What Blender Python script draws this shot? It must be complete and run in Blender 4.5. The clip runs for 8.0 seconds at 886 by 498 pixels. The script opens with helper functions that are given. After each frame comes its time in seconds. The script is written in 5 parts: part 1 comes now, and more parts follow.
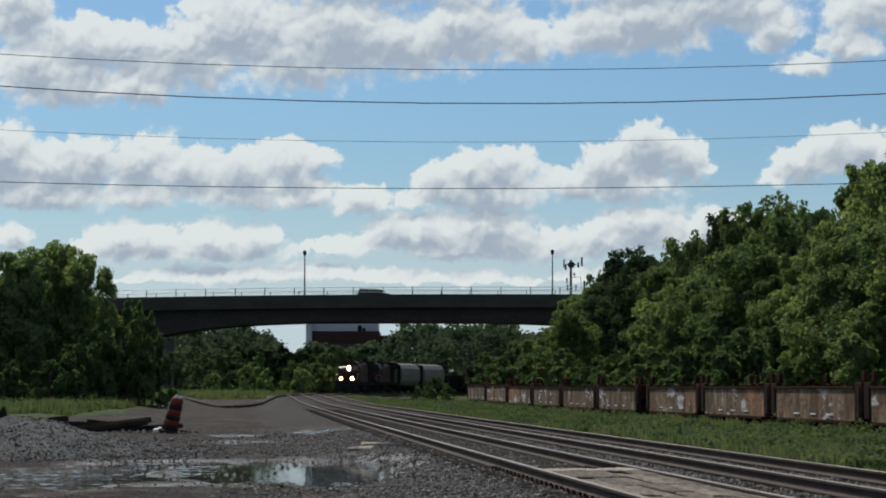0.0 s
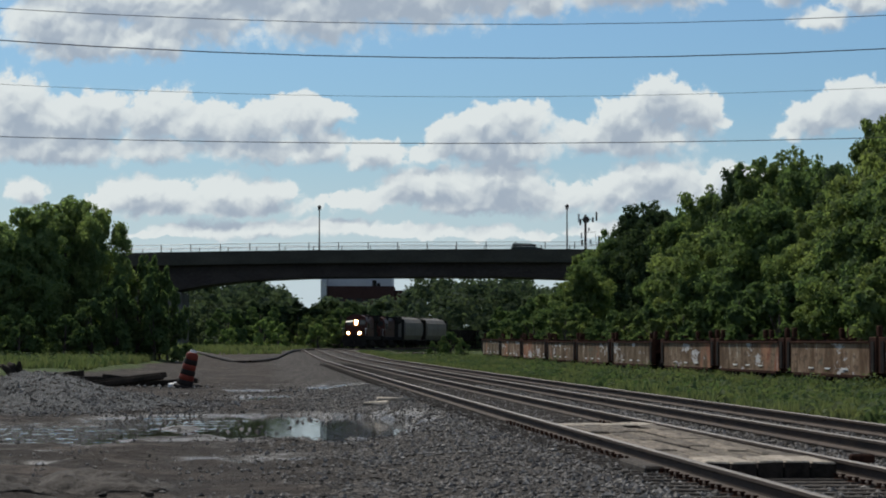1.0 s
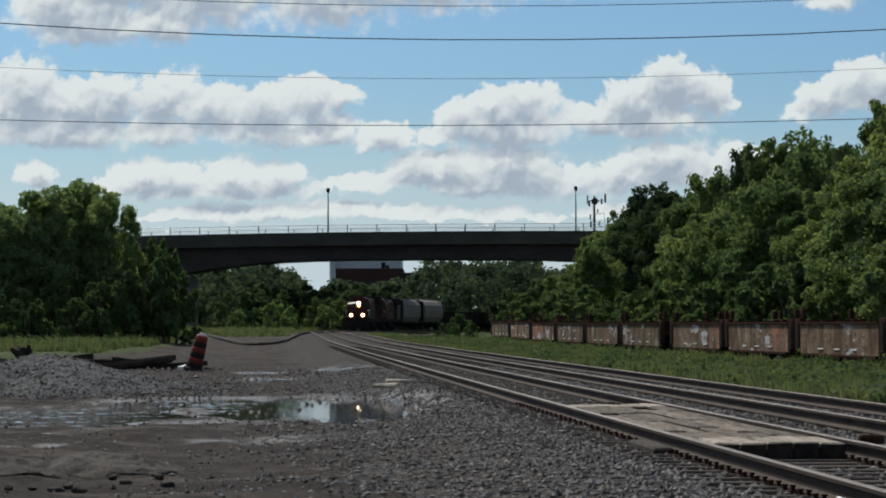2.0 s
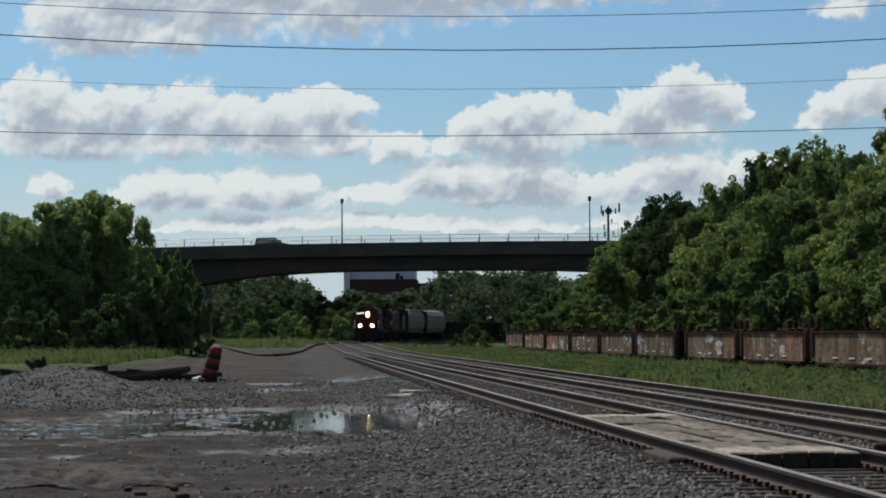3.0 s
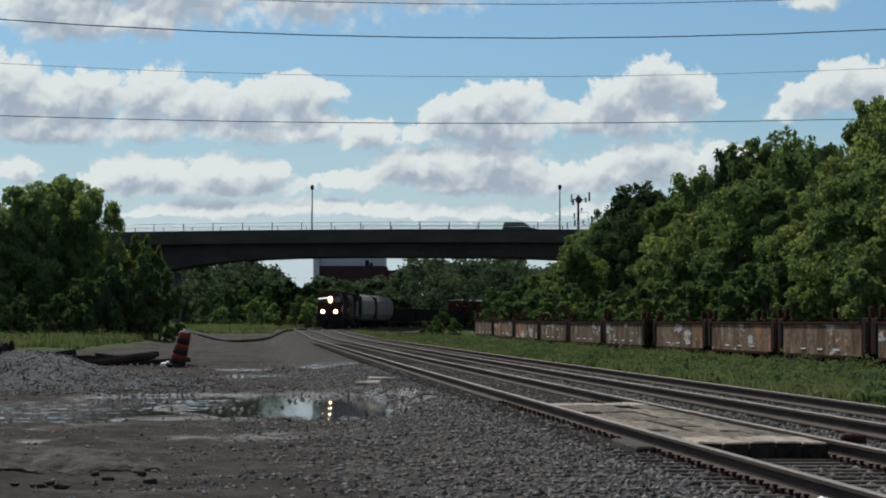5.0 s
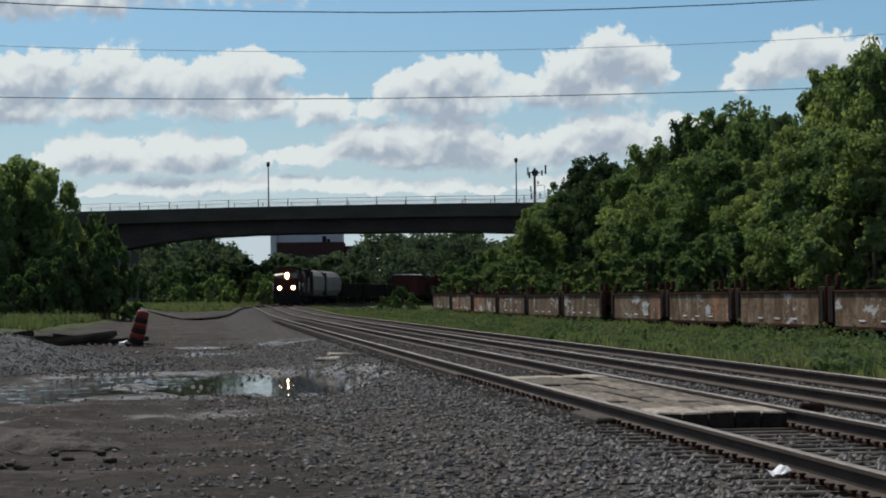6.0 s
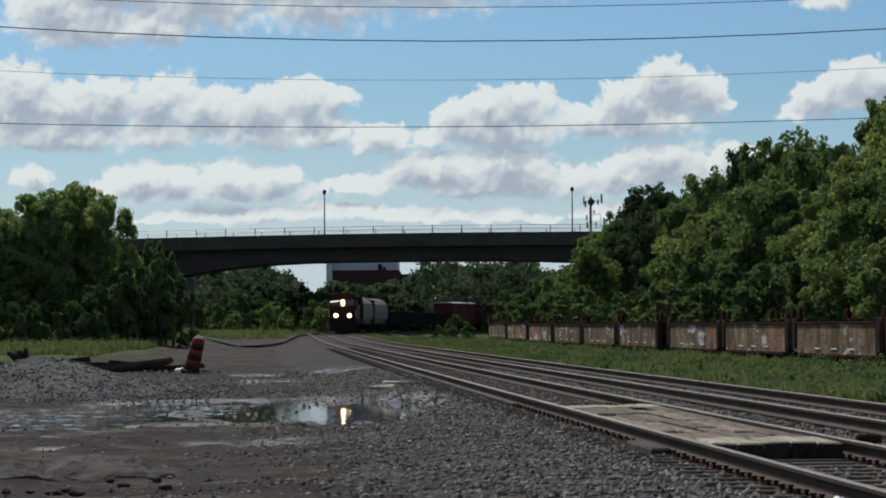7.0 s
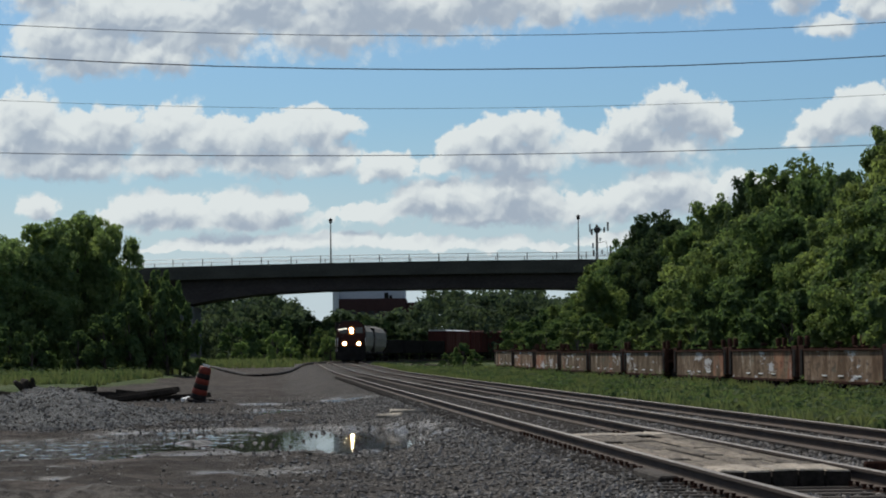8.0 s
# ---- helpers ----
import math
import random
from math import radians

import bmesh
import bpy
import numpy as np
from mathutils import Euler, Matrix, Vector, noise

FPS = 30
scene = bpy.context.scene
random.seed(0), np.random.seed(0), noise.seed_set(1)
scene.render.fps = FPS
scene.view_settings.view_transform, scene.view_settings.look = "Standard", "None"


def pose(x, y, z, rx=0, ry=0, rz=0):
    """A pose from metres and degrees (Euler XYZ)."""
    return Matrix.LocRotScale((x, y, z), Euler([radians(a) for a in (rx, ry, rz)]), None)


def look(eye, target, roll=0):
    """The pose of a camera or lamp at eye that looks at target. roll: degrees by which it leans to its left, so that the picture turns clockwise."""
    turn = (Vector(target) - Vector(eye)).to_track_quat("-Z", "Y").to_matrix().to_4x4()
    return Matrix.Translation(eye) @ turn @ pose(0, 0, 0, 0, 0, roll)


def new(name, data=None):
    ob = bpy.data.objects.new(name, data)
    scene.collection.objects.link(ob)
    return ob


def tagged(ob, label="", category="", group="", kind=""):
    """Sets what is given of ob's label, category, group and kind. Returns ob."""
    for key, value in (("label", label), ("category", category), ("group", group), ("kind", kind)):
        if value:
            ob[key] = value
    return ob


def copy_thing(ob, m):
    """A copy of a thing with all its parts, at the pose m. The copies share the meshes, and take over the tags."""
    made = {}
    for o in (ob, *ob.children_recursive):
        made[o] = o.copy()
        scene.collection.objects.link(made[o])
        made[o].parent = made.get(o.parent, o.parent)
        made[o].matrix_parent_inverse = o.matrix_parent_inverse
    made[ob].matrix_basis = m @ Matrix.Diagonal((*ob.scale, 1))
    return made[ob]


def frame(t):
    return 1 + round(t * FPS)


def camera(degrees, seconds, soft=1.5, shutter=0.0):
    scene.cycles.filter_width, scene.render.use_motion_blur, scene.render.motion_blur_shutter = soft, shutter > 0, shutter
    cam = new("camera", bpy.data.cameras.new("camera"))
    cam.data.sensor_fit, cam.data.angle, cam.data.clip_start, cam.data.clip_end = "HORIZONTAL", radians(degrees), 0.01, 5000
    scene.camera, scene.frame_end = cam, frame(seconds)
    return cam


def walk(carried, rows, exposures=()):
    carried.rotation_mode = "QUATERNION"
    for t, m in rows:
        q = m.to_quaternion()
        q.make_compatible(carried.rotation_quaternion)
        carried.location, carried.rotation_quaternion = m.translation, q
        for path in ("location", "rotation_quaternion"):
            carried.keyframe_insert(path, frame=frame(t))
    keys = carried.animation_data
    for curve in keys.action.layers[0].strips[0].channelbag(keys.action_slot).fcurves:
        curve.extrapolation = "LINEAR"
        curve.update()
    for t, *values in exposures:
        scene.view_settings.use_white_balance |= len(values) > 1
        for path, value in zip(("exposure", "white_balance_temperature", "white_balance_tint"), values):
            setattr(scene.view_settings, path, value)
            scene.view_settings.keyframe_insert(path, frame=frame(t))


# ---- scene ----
cam = camera(21.15, 8.0, soft=1.9)
CAM_Z = 1.51
walk(cam, [
    (0, pose(0, 0, CAM_Z, 93.3506, -0.0814, -0.4861)),
    (0.5, pose(0, 0, CAM_Z, 93.0236, -0.2412, -0.5330)),
    (1, pose(0, 0, CAM_Z, 92.2618, -0.0591, -0.1327)),
    (1.2, pose(0, 0, CAM_Z, 91.7090, 0.0000, 0.0580)),
    (2.3, pose(0, 0, CAM_Z, 91.8990, 0.1600, 0.1200)),
    (2.5, pose(0, 0, CAM_Z, 91.9467, 0.1650, 0.2432)),
    (3, pose(0, 0, CAM_Z, 92.0823, 0.3067, 0.4326)),
    (3.5, pose(0, 0, CAM_Z, 92.1154, 0.1494, 0.5965)),
    (4, pose(0, 0, CAM_Z, 92.3762, 0.0380, 0.6570)),
    (4.5, pose(0, 0, CAM_Z, 92.5399, -0.1009, 0.3066)),
    (5, pose(0, 0, CAM_Z, 91.7775, -0.1880, -0.3127)),
    (5.2, pose(0, 0, CAM_Z, 91.5210, -0.0600, -0.6127)),
    (6.3, pose(0, 0, CAM_Z, 91.1524, 0.7779, -1.3859)),
    (6.5, pose(0, 0, CAM_Z, 91.1840, 0.7447, -1.0143)),
    (7, pose(0, 0, CAM_Z, 91.8621, 0.3738, 0.0122)),
    (7.5, pose(0, 0, CAM_Z, 92.5217, 0.4713, 0.3879)),
    (8, pose(0, 0, CAM_Z, 92.5443, 0.5555, 0.1717)),
])

# ---- world, sun ----
SUN_EL, SUN_AZ = 48.0, -25.0      # degrees above the horizon; from straight ahead (+y) towards +x


def node(nt, kind, inputs=None, **props):
    n = nt.nodes.new(kind)
    if 'operation' in props:
        n.operation = props['operation']
    if 'blend_type' in props:
        n.data_type, n.blend_type = 'RGBA', props['blend_type']
    if 'noise_dimensions' in props:
        n.noise_dimensions = props['noise_dimensions']
    if 'attribute_name' in props:
        n.attribute_name = props['attribute_name']
    if 'vector_type' in props:
        n.vector_type = props['vector_type']
    if 'use_clamp' in props:
        n.use_clamp = props['use_clamp']
    for key, v in (inputs or {}).items():
        if isinstance(v, bpy.types.NodeSocket):
            nt.links.new(v, n.inputs[key])
        else:
            n.inputs[key].default_value = v
    return n


def maths(nt, op, a, b=0.0, c=0.0):
    return node(nt, 'ShaderNodeMath', {0: a, 1: b, 2: c}, operation=op).outputs[0]


def vmaths(nt, op, a, b=(0, 0, 0), c=(0, 0, 0)):
    ins = {0: a, 1: b}
    if op == 'MULTIPLY_ADD':
        ins[2] = c
    n = node(nt, 'ShaderNodeVectorMath', ins, operation=op)
    return n.outputs['Value'] if op in ('LENGTH', 'DOT_PRODUCT') else n.outputs[0]


def fnoise(nt, vec, scale, detail=4.0, rough=0.55):
    return node(nt, 'ShaderNodeTexNoise', {'Vector': vec, 'Scale': scale, 'Detail': detail, 'Roughness': rough}).outputs[0]


def ramp(nt, fac, lo, hi, a=0.0, b=1.0):
    n = nt.nodes.new('ShaderNodeMapRange')
    n.interpolation_type = 'SMOOTHSTEP'
    nt.links.new(fac, n.inputs[0])
    for i, v in ((1, lo), (2, hi), (3, a), (4, b)):
        n.inputs[i].default_value = v
    return n.outputs[0]


def blend(nt, fac, a, b, mode='MIX'):
    n = node(nt, 'ShaderNodeMix', blend_type=mode)
    for i, v in ((0, fac), (6, a), (7, b)):
        if isinstance(v, bpy.types.NodeSocket):
            nt.links.new(v, n.inputs[i])
        else:
            n.inputs[i].default_value = v if i == 0 else (*v, 1.0)[:4]
    return n.outputs[2]


# cumulus puffs: across, down, half width, half height (thousandths of the far plane, from a corner of the sky)
PUFFS_HIGH = [
    (30, 30, 70, 60), (60, 130, 70, 60), (150, 92, 90, 52), (215, 85, 70, 42), (120, 160, 110, 36), (255, 155, 62, 36), (330, 108, 105, 58),
    (420, 60, 120, 70), (520, 108, 100, 50), (600, 65, 130, 75), (700, 80, 120, 56), (820, 62, 125, 54), (930, 72, 60, 36), (1060, 55, 85, 46),
    (1150, 40, 135, 56), (1290, 15, 120, 48), (1370, 58, 42, 36), (1430, 122, 42, 24), (1495, 88, 55, 28), (1530, 30, 80, 46), (700, -45, 300, 60), (1200, -45, 300, 60)]
PUFFS_LEFT = [
    (10, 290, 70, 68), (90, 300, 65, 42), (150, 286, 62, 46), (250, 285, 70, 48), (330, 300, 58, 38), (420, 305, 66, 40), (510, 286, 56, 40),
    (560, 275, 46, 24), (60, 345, 140, 31), (250, 343, 90, 24), (420, 345, 110, 26), (540, 335, 60, 28), (640, 352, 52, 28)]
PUFFS_RIGHT = [
    (892, 288, 56, 36), (840, 304, 58, 34), (780, 322, 52, 32), (862, 334, 112, 33), (735, 345, 42, 18), (1150, 265, 72, 44), (1070, 290, 55, 42),
    (1012, 322, 58, 33), (1208, 286, 48, 38), (1250, 300, 20, 12), (1100, 325, 118, 33), (1500, 270, 80, 40), (1420, 296, 62, 33), (1362, 316, 32, 18), (1568, 300, 80, 60)]
PUFFS_LOW = [
    (212, 420, 58, 30), (160, 438, 42, 18), (270, 426, 48, 27), (370, 420, 62, 27), (450, 417, 52, 24), (330, 444, 195, 19), (25, 425, 38, 24),
    (862, 396, 78, 38), (760, 408, 58, 34), (700, 412, 52, 38), (640, 430, 58, 17), (580, 436, 46, 11), (900, 424, 80, 36), (800, 430, 140, 30)]
PUFFS_FAR = [
    (1130, 405, 85, 44), (1060, 425, 75, 33), (980, 430, 48, 22), (1200, 416, 56, 26), (1262, 402, 55, 36), (1330, 420, 60, 38), (430, 485, 125, 19),
    (330, 491, 90, 12), (560, 482, 80, 16), (700, 490, 100, 13), (840, 490, 48, 15), (920, 496, 50, 9), (1040, 490, 60, 12), (250, 498, 60, 7)]


def build_world():
    w = bpy.data.worlds.new("sky")
    scene.world = w
    w.use_nodes = True
    nt = w.node_tree
    nt.nodes.clear()
    out = nt.nodes.new('ShaderNodeOutputWorld')
    bg = nt.nodes.new('ShaderNodeBackground')
    nt.links.new(bg.outputs[0], out.inputs[0])
    sky = nt.nodes.new('ShaderNodeTexSky')
    sky.sky_type = 'NISHITA'
    sky.sun_disc = False
    sky.sun_elevation = radians(SUN_EL)
    sky.sun_rotation = radians(SUN_AZ)
    sky.dust_density, sky.ozone_density, sky.air_density = 1.0, 1.2, 1.0
    tc = nt.nodes.new('ShaderNodeTexCoord')
    sep = node(nt, 'ShaderNodeSeparateXYZ', {0: tc.outputs['Generated']})
    dx, dy, dz = sep.outputs
    u = maths(nt, 'MULTIPLY', maths(nt, 'ARCTAN2', dx, dy), 4.2)
    v = maths(nt, 'MULTIPLY', maths(nt, 'ARCSINE', dz), 4.2)
    p0 = node(nt, 'ShaderNodeCombineXYZ', {0: u, 1: v, 2: 0.0}).outputs[0]

    def warped(p):
        n1 = node(nt, 'ShaderNodeTexNoise', {'Vector': p, 'Scale': 9.0, 'Detail': 3.0})
        w1 = vmaths(nt, 'MULTIPLY_ADD', vmaths(nt, 'SUBTRACT', n1.outputs[1], (0.5, 0.5, 0.5)), (0.055, 0.040, 0.0), p)
        n2 = node(nt, 'ShaderNodeTexNoise', {'Vector': p, 'Scale': 34.0, 'Detail': 4.0, 'Roughness': 0.6})
        return vmaths(nt, 'MULTIPLY_ADD', vmaths(nt, 'SUBTRACT', n2.outputs[1], (0.5, 0.5, 0.5)), (0.028, 0.024, 0.0), w1)

    def body(p):
        """How deep a point lies inside the banks: round tops, flatter bases."""
        far = None
        for px, py, rx, ry in PUFFS_HIGH + PUFFS_LEFT + PUFFS_RIGHT + PUFFS_LOW + PUFFS_FAR:
            sx, sy = 780.0 / rx, 800.0 / ry
            q = vmaths(nt, 'MULTIPLY_ADD', p, (sx, sy, 0.0), (-(px - 748) / 1000 * sx, -(687 - py) / 1000 * sy, 0.0))
            d = vmaths(nt, 'LENGTH', q)
            far = d if far is None else maths(nt, 'SMOOTH_MIN', far, d, 0.22)
        return maths(nt, 'SUBTRACT', 1.0, far)

    def billow(p, scale):
        n = node(nt, 'ShaderNodeTexVoronoi', {'Vector': p, 'Scale': scale, 'Detail': 1.5, 'Roughness': 0.5})
        return n.outputs['Distance']

    wp = warped(p0)
    ds = body(wp)
    db = body(vmaths(nt, 'ADD', wp, (-0.006, 0.030, 0.0)))
    puffs = billow(wp, 24.0)
    wisp = fnoise(nt, p0, 45.0, 6.0, 0.62)
    da = maths(nt, 'ADD', maths(nt, 'MULTIPLY_ADD', puffs, -0.34, ds), maths(nt, 'MULTIPLY_ADD', wisp, 0.7, -0.17))
    # away from the view: broken cloud at random
    rnd = ramp(nt, fnoise(nt, p0, 1.6, 6.0, 0.6), 0.48, 0.60)
    out_u = ramp(nt, maths(nt, 'ABSOLUTE', u), 1.0, 1.35)
    out_v = ramp(nt, v, 0.78, 1.0)
    outside = maths(nt, 'MAXIMUM', out_u, out_v)
    up_v = ramp(nt, v, -0.02, 0.25)
    # crisp on the sunlit tops, frayed at the bases
    top = ramp(nt, maths(nt, 'SUBTRACT', ds, db), -0.1, 0.35)
    al_in = node(nt, 'ShaderNodeMix', {0: top, 2: ramp(nt, da, -0.16, 0.34), 3: ramp(nt, da, -0.05, 0.14)}).outputs[0]
    alpha = node(nt, 'ShaderNodeMix', {0: outside, 2: al_in, 3: maths(nt, 'MULTIPLY', rnd, up_v)}).outputs[0]
    relief = maths(nt, 'SUBTRACT', puffs, billow(vmaths(nt, 'ADD', wp, (-0.004, 0.010, 0.0)), 24.0))
    tone = maths(nt, 'ADD', maths(nt, 'MULTIPLY', db, -1.0), maths(nt, 'ADD', maths(nt, 'MULTIPLY', relief, -0.55), maths(nt, 'MULTIPLY_ADD', fnoise(nt, p0, 6.0, 4.0, 0.6), 0.55, -0.275)))
    shade = ramp(nt, tone, -0.92, -0.02)
    cloud = blend(nt, shade, CLOUD_DARK, CLOUD_LIGHT)
    blue = blend(nt, 1.0, sky.outputs[0], SKY_TINT, 'MULTIPLY')
    haze = ramp(nt, v, 0.05, 0.45, 0.78, 0.0)
    blue = blend(nt, haze, blue, CLOUD_HAZE)
    col = blend(nt, maths(nt, 'MULTIPLY', alpha, 0.97), blue, cloud)
    nt.links.new(col, bg.inputs[0])
    bg.inputs[1].default_value = SKY_STRENGTH


SKY_STRENGTH = 0.12
SKY_TINT = (0.36, 0.53, 0.69)
CLOUD_DARK, CLOUD_LIGHT, CLOUD_HAZE = (3.0, 3.55, 4.25), (6.1, 6.5, 6.5), (4.7, 5.5, 6.1)
build_world()
sun = new("sun", bpy.data.lights.new("sun", 'SUN'))
sun.data.energy, sun.data.angle, sun.data.color = 4.7, radians(0.6), (1.0, 0.945, 0.86)
sun.matrix_world = look((0, 0, 60), (-math.sin(radians(SUN_AZ)) * math.cos(radians(SUN_EL)), -math.cos(radians(SUN_AZ)) * math.cos(radians(SUN_EL)), 60 - math.sin(radians(SUN_EL))))
scene.view_settings.exposure = 0.0


# ---- materials ----
def material(name, build):
    m = bpy.data.materials.new(name)
    m.use_nodes = True
    nt = m.node_tree
    nt.nodes.clear()
    out = nt.nodes.new('ShaderNodeOutputMaterial')
    nt.links.new(build(nt), out.inputs[0])
    return m


def principled(nt, color, rough=0.8, metal=0.0, bump=None, strength=0.4, dist=0.02, spec=0.4):
    ins = {'Base Color': color if isinstance(color, bpy.types.NodeSocket) else (*color, 1.0),
           'Roughness': rough, 'Metallic': metal, 'Specular IOR Level': spec}
    if bump is not None:
        ins['Normal'] = node(nt, 'ShaderNodeBump', {'Height': bump, 'Strength': strength, 'Distance': dist}).outputs[0]
    return node(nt, 'ShaderNodeBsdfPrincipled', ins).outputs[0]


def surface(name, a, b, scale=3.0, fine=40.0, rough=0.8, metal=0.0, bump=0.4, dist=0.02, stretch=(1, 1, 1), vary=0.0, spec=0.15):
    """Two colours mixed by a coarse and a fine noise, with fine relief."""
    def build(nt):
        tc = nt.nodes.new('ShaderNodeTexCoord').outputs['Object']
        vec = vmaths(nt, 'MULTIPLY', tc, stretch)
        n1, n2 = fnoise(nt, vec, scale, 5.0), fnoise(nt, vec, fine, 4.0, 0.65)
        f = maths(nt, 'MULTIPLY_ADD', n2, 0.5, maths(nt, 'MULTIPLY', n1, 0.5))
        col = blend(nt, ramp(nt, f, 0.36, 0.64), a, b)
        if vary:
            r = node(nt, 'ShaderNodeObjectInfo').outputs['Random']
            col = blend(nt, 1.0, col, node(nt, 'ShaderNodeCombineColor', {i: maths(nt, 'MULTIPLY_ADD', r, vary, 1.0 - vary / 2) for i in range(3)}).outputs[0], 'MULTIPLY')
        return principled(nt, col, rough, metal, n2, bump, dist, spec)
    return material(name, build)


def glow(name, color, strength):
    return material(name, lambda nt: node(nt, 'ShaderNodeEmission', {'Color': (*color, 1.0), 'Strength': strength}).outputs[0])


def foliage(name, a, b, c, through_light=0.5):
    def build(nt):
        r = node(nt, 'ShaderNodeNewGeometry').outputs['Random Per Island']
        tc = nt.nodes.new('ShaderNodeTexCoord').outputs['Object']
        n = fnoise(nt, tc, 0.35, 3.0)
        o = node(nt, 'ShaderNodeObjectInfo').outputs['Random']
        col = blend(nt, r, a, b)
        col = blend(nt, ramp(nt, maths(nt, 'MULTIPLY_ADD', o, 0.25, n), 0.50, 0.85), col, c)
        d = principled(nt, col, 0.85, spec=0.04)
        t = node(nt, 'ShaderNodeBsdfTranslucent', {'Color': blend(nt, 1.0, col, (1.15, 1.2, 0.75), 'MULTIPLY')}).outputs[0]
        return node(nt, 'ShaderNodeMixShader', {0: through_light, 1: d, 2: t}).outputs[0]
    return material(name, build)


def ground_build(nt):
    tc = nt.nodes.new('ShaderNodeTexCoord').outputs['Object']
    at = node(nt, 'ShaderNodeVertexColor')
    at.layer_name = 'cover'
    stone, grass, wet = node(nt, 'ShaderNodeSeparateColor', {0: at.outputs[0]}).outputs
    big, mid = fnoise(nt, tc, 0.22, 5.0), fnoise(nt, tc, 2.3, 6.0, 0.65)
    vor = node(nt, 'ShaderNodeTexVoronoi', {'Vector': tc, 'Scale': 16.0, 'Randomness': 1.0})
    grit = fnoise(nt, tc, 60.0, 3.0, 0.7)
    pale = fnoise(nt, vmaths(nt, 'MULTIPLY', tc, (0.45, 0.8, 1.0)), 1.1, 6.0, 0.68)
    band = fnoise(nt, vmaths(nt, 'MULTIPLY', tc, (0.14, 0.42, 1.0)), 1.0, 5.0, 0.62)
    dirt = blend(nt, ramp(nt, mid, 0.36, 0.66), (0.026, 0.021, 0.018), (0.052, 0.045, 0.039))
    dirt = blend(nt, ramp(nt, pale, 0.47, 0.62), dirt, (0.082, 0.068, 0.058))
    dirt = blend(nt, ramp(nt, band, 0.47, 0.60, 0.0, 0.75), dirt, (0.030, 0.025, 0.021))
    dirt = blend(nt, ramp(nt, big, 0.52, 0.66, 0.0, 0.45), dirt, (0.064, 0.056, 0.048))
    lumps = fnoise(nt, vmaths(nt, 'MULTIPLY', tc, (0.7, 1.0, 1.0)), 8.0, 6.0, 0.74)
    # pits dark, lumps pale: the relief's shade put into the dirt colour
    dirt = blend(nt, ramp(nt, lumps, 0.50, 0.62, 0.0, 0.7), dirt, (0.022, 0.018, 0.015))
    dirt = blend(nt, ramp(nt, lumps, 0.34, 0.44, 0.55, 0.0), dirt, (0.095, 0.082, 0.071))
    dirt = blend(nt, ramp(nt, grit, 0.58, 0.75, 0.0, 0.7), dirt, (0.12, 0.112, 0.104))
    rock = blend(nt, 1.0, node(nt, 'ShaderNodeSeparateColor', {0: vor.outputs['Color']}).outputs[0], (0.24, 0.215, 0.192), 'MULTIPLY')
    rock = blend(nt, 0.5, rock, blend(nt, mid, (0.046, 0.038, 0.032), (0.15, 0.135, 0.12)))
    rock = blend(nt, ramp(nt, vor.outputs['Distance'], 0.35, 0.75), rock, (0.02, 0.02, 0.02))
    edge = maths(nt, 'MULTIPLY_ADD', maths(nt, 'SUBTRACT', pale, 0.5), 1.6, stone)
    col = blend(nt, ramp(nt, edge, 0.35, 0.65), dirt, rock)
    green = blend(nt, mid, (0.030, 0.050, 0.013), (0.065, 0.085, 0.03))
    green = blend(nt, ramp(nt, big, 0.5, 0.75, 0, 0.7), green, (0.10, 0.10, 0.045))
    gm = ramp(nt, maths(nt, 'MULTIPLY_ADD', maths(nt, 'SUBTRACT', mid, 0.5), 0.8, grass), 0.4, 0.6)
    col = blend(nt, gm, col, green)
    col = blend(nt, maths(nt, 'MULTIPLY', wet, 0.7), col, (0.018, 0.015, 0.012))
    soak = maths(nt, 'MULTIPLY', wet, ramp(nt, pale, 0.40, 0.52))
    rough = maths(nt, 'MULTIPLY_ADD', soak, -0.75, 0.95)
    h = maths(nt, 'ADD', maths(nt, 'MULTIPLY', vor.outputs['Distance'], maths(nt, 'MULTIPLY', stone, -1.2)), maths(nt, 'ADD', maths(nt, 'MULTIPLY_ADD', lumps, -0.7, mid), maths(nt, 'MULTIPLY', grit, 0.4)))
    return principled(nt, col, rough, bump=h, strength=1.0, dist=0.09, spec=maths(nt, 'MULTIPLY_ADD', soak, 0.4, 0.08))


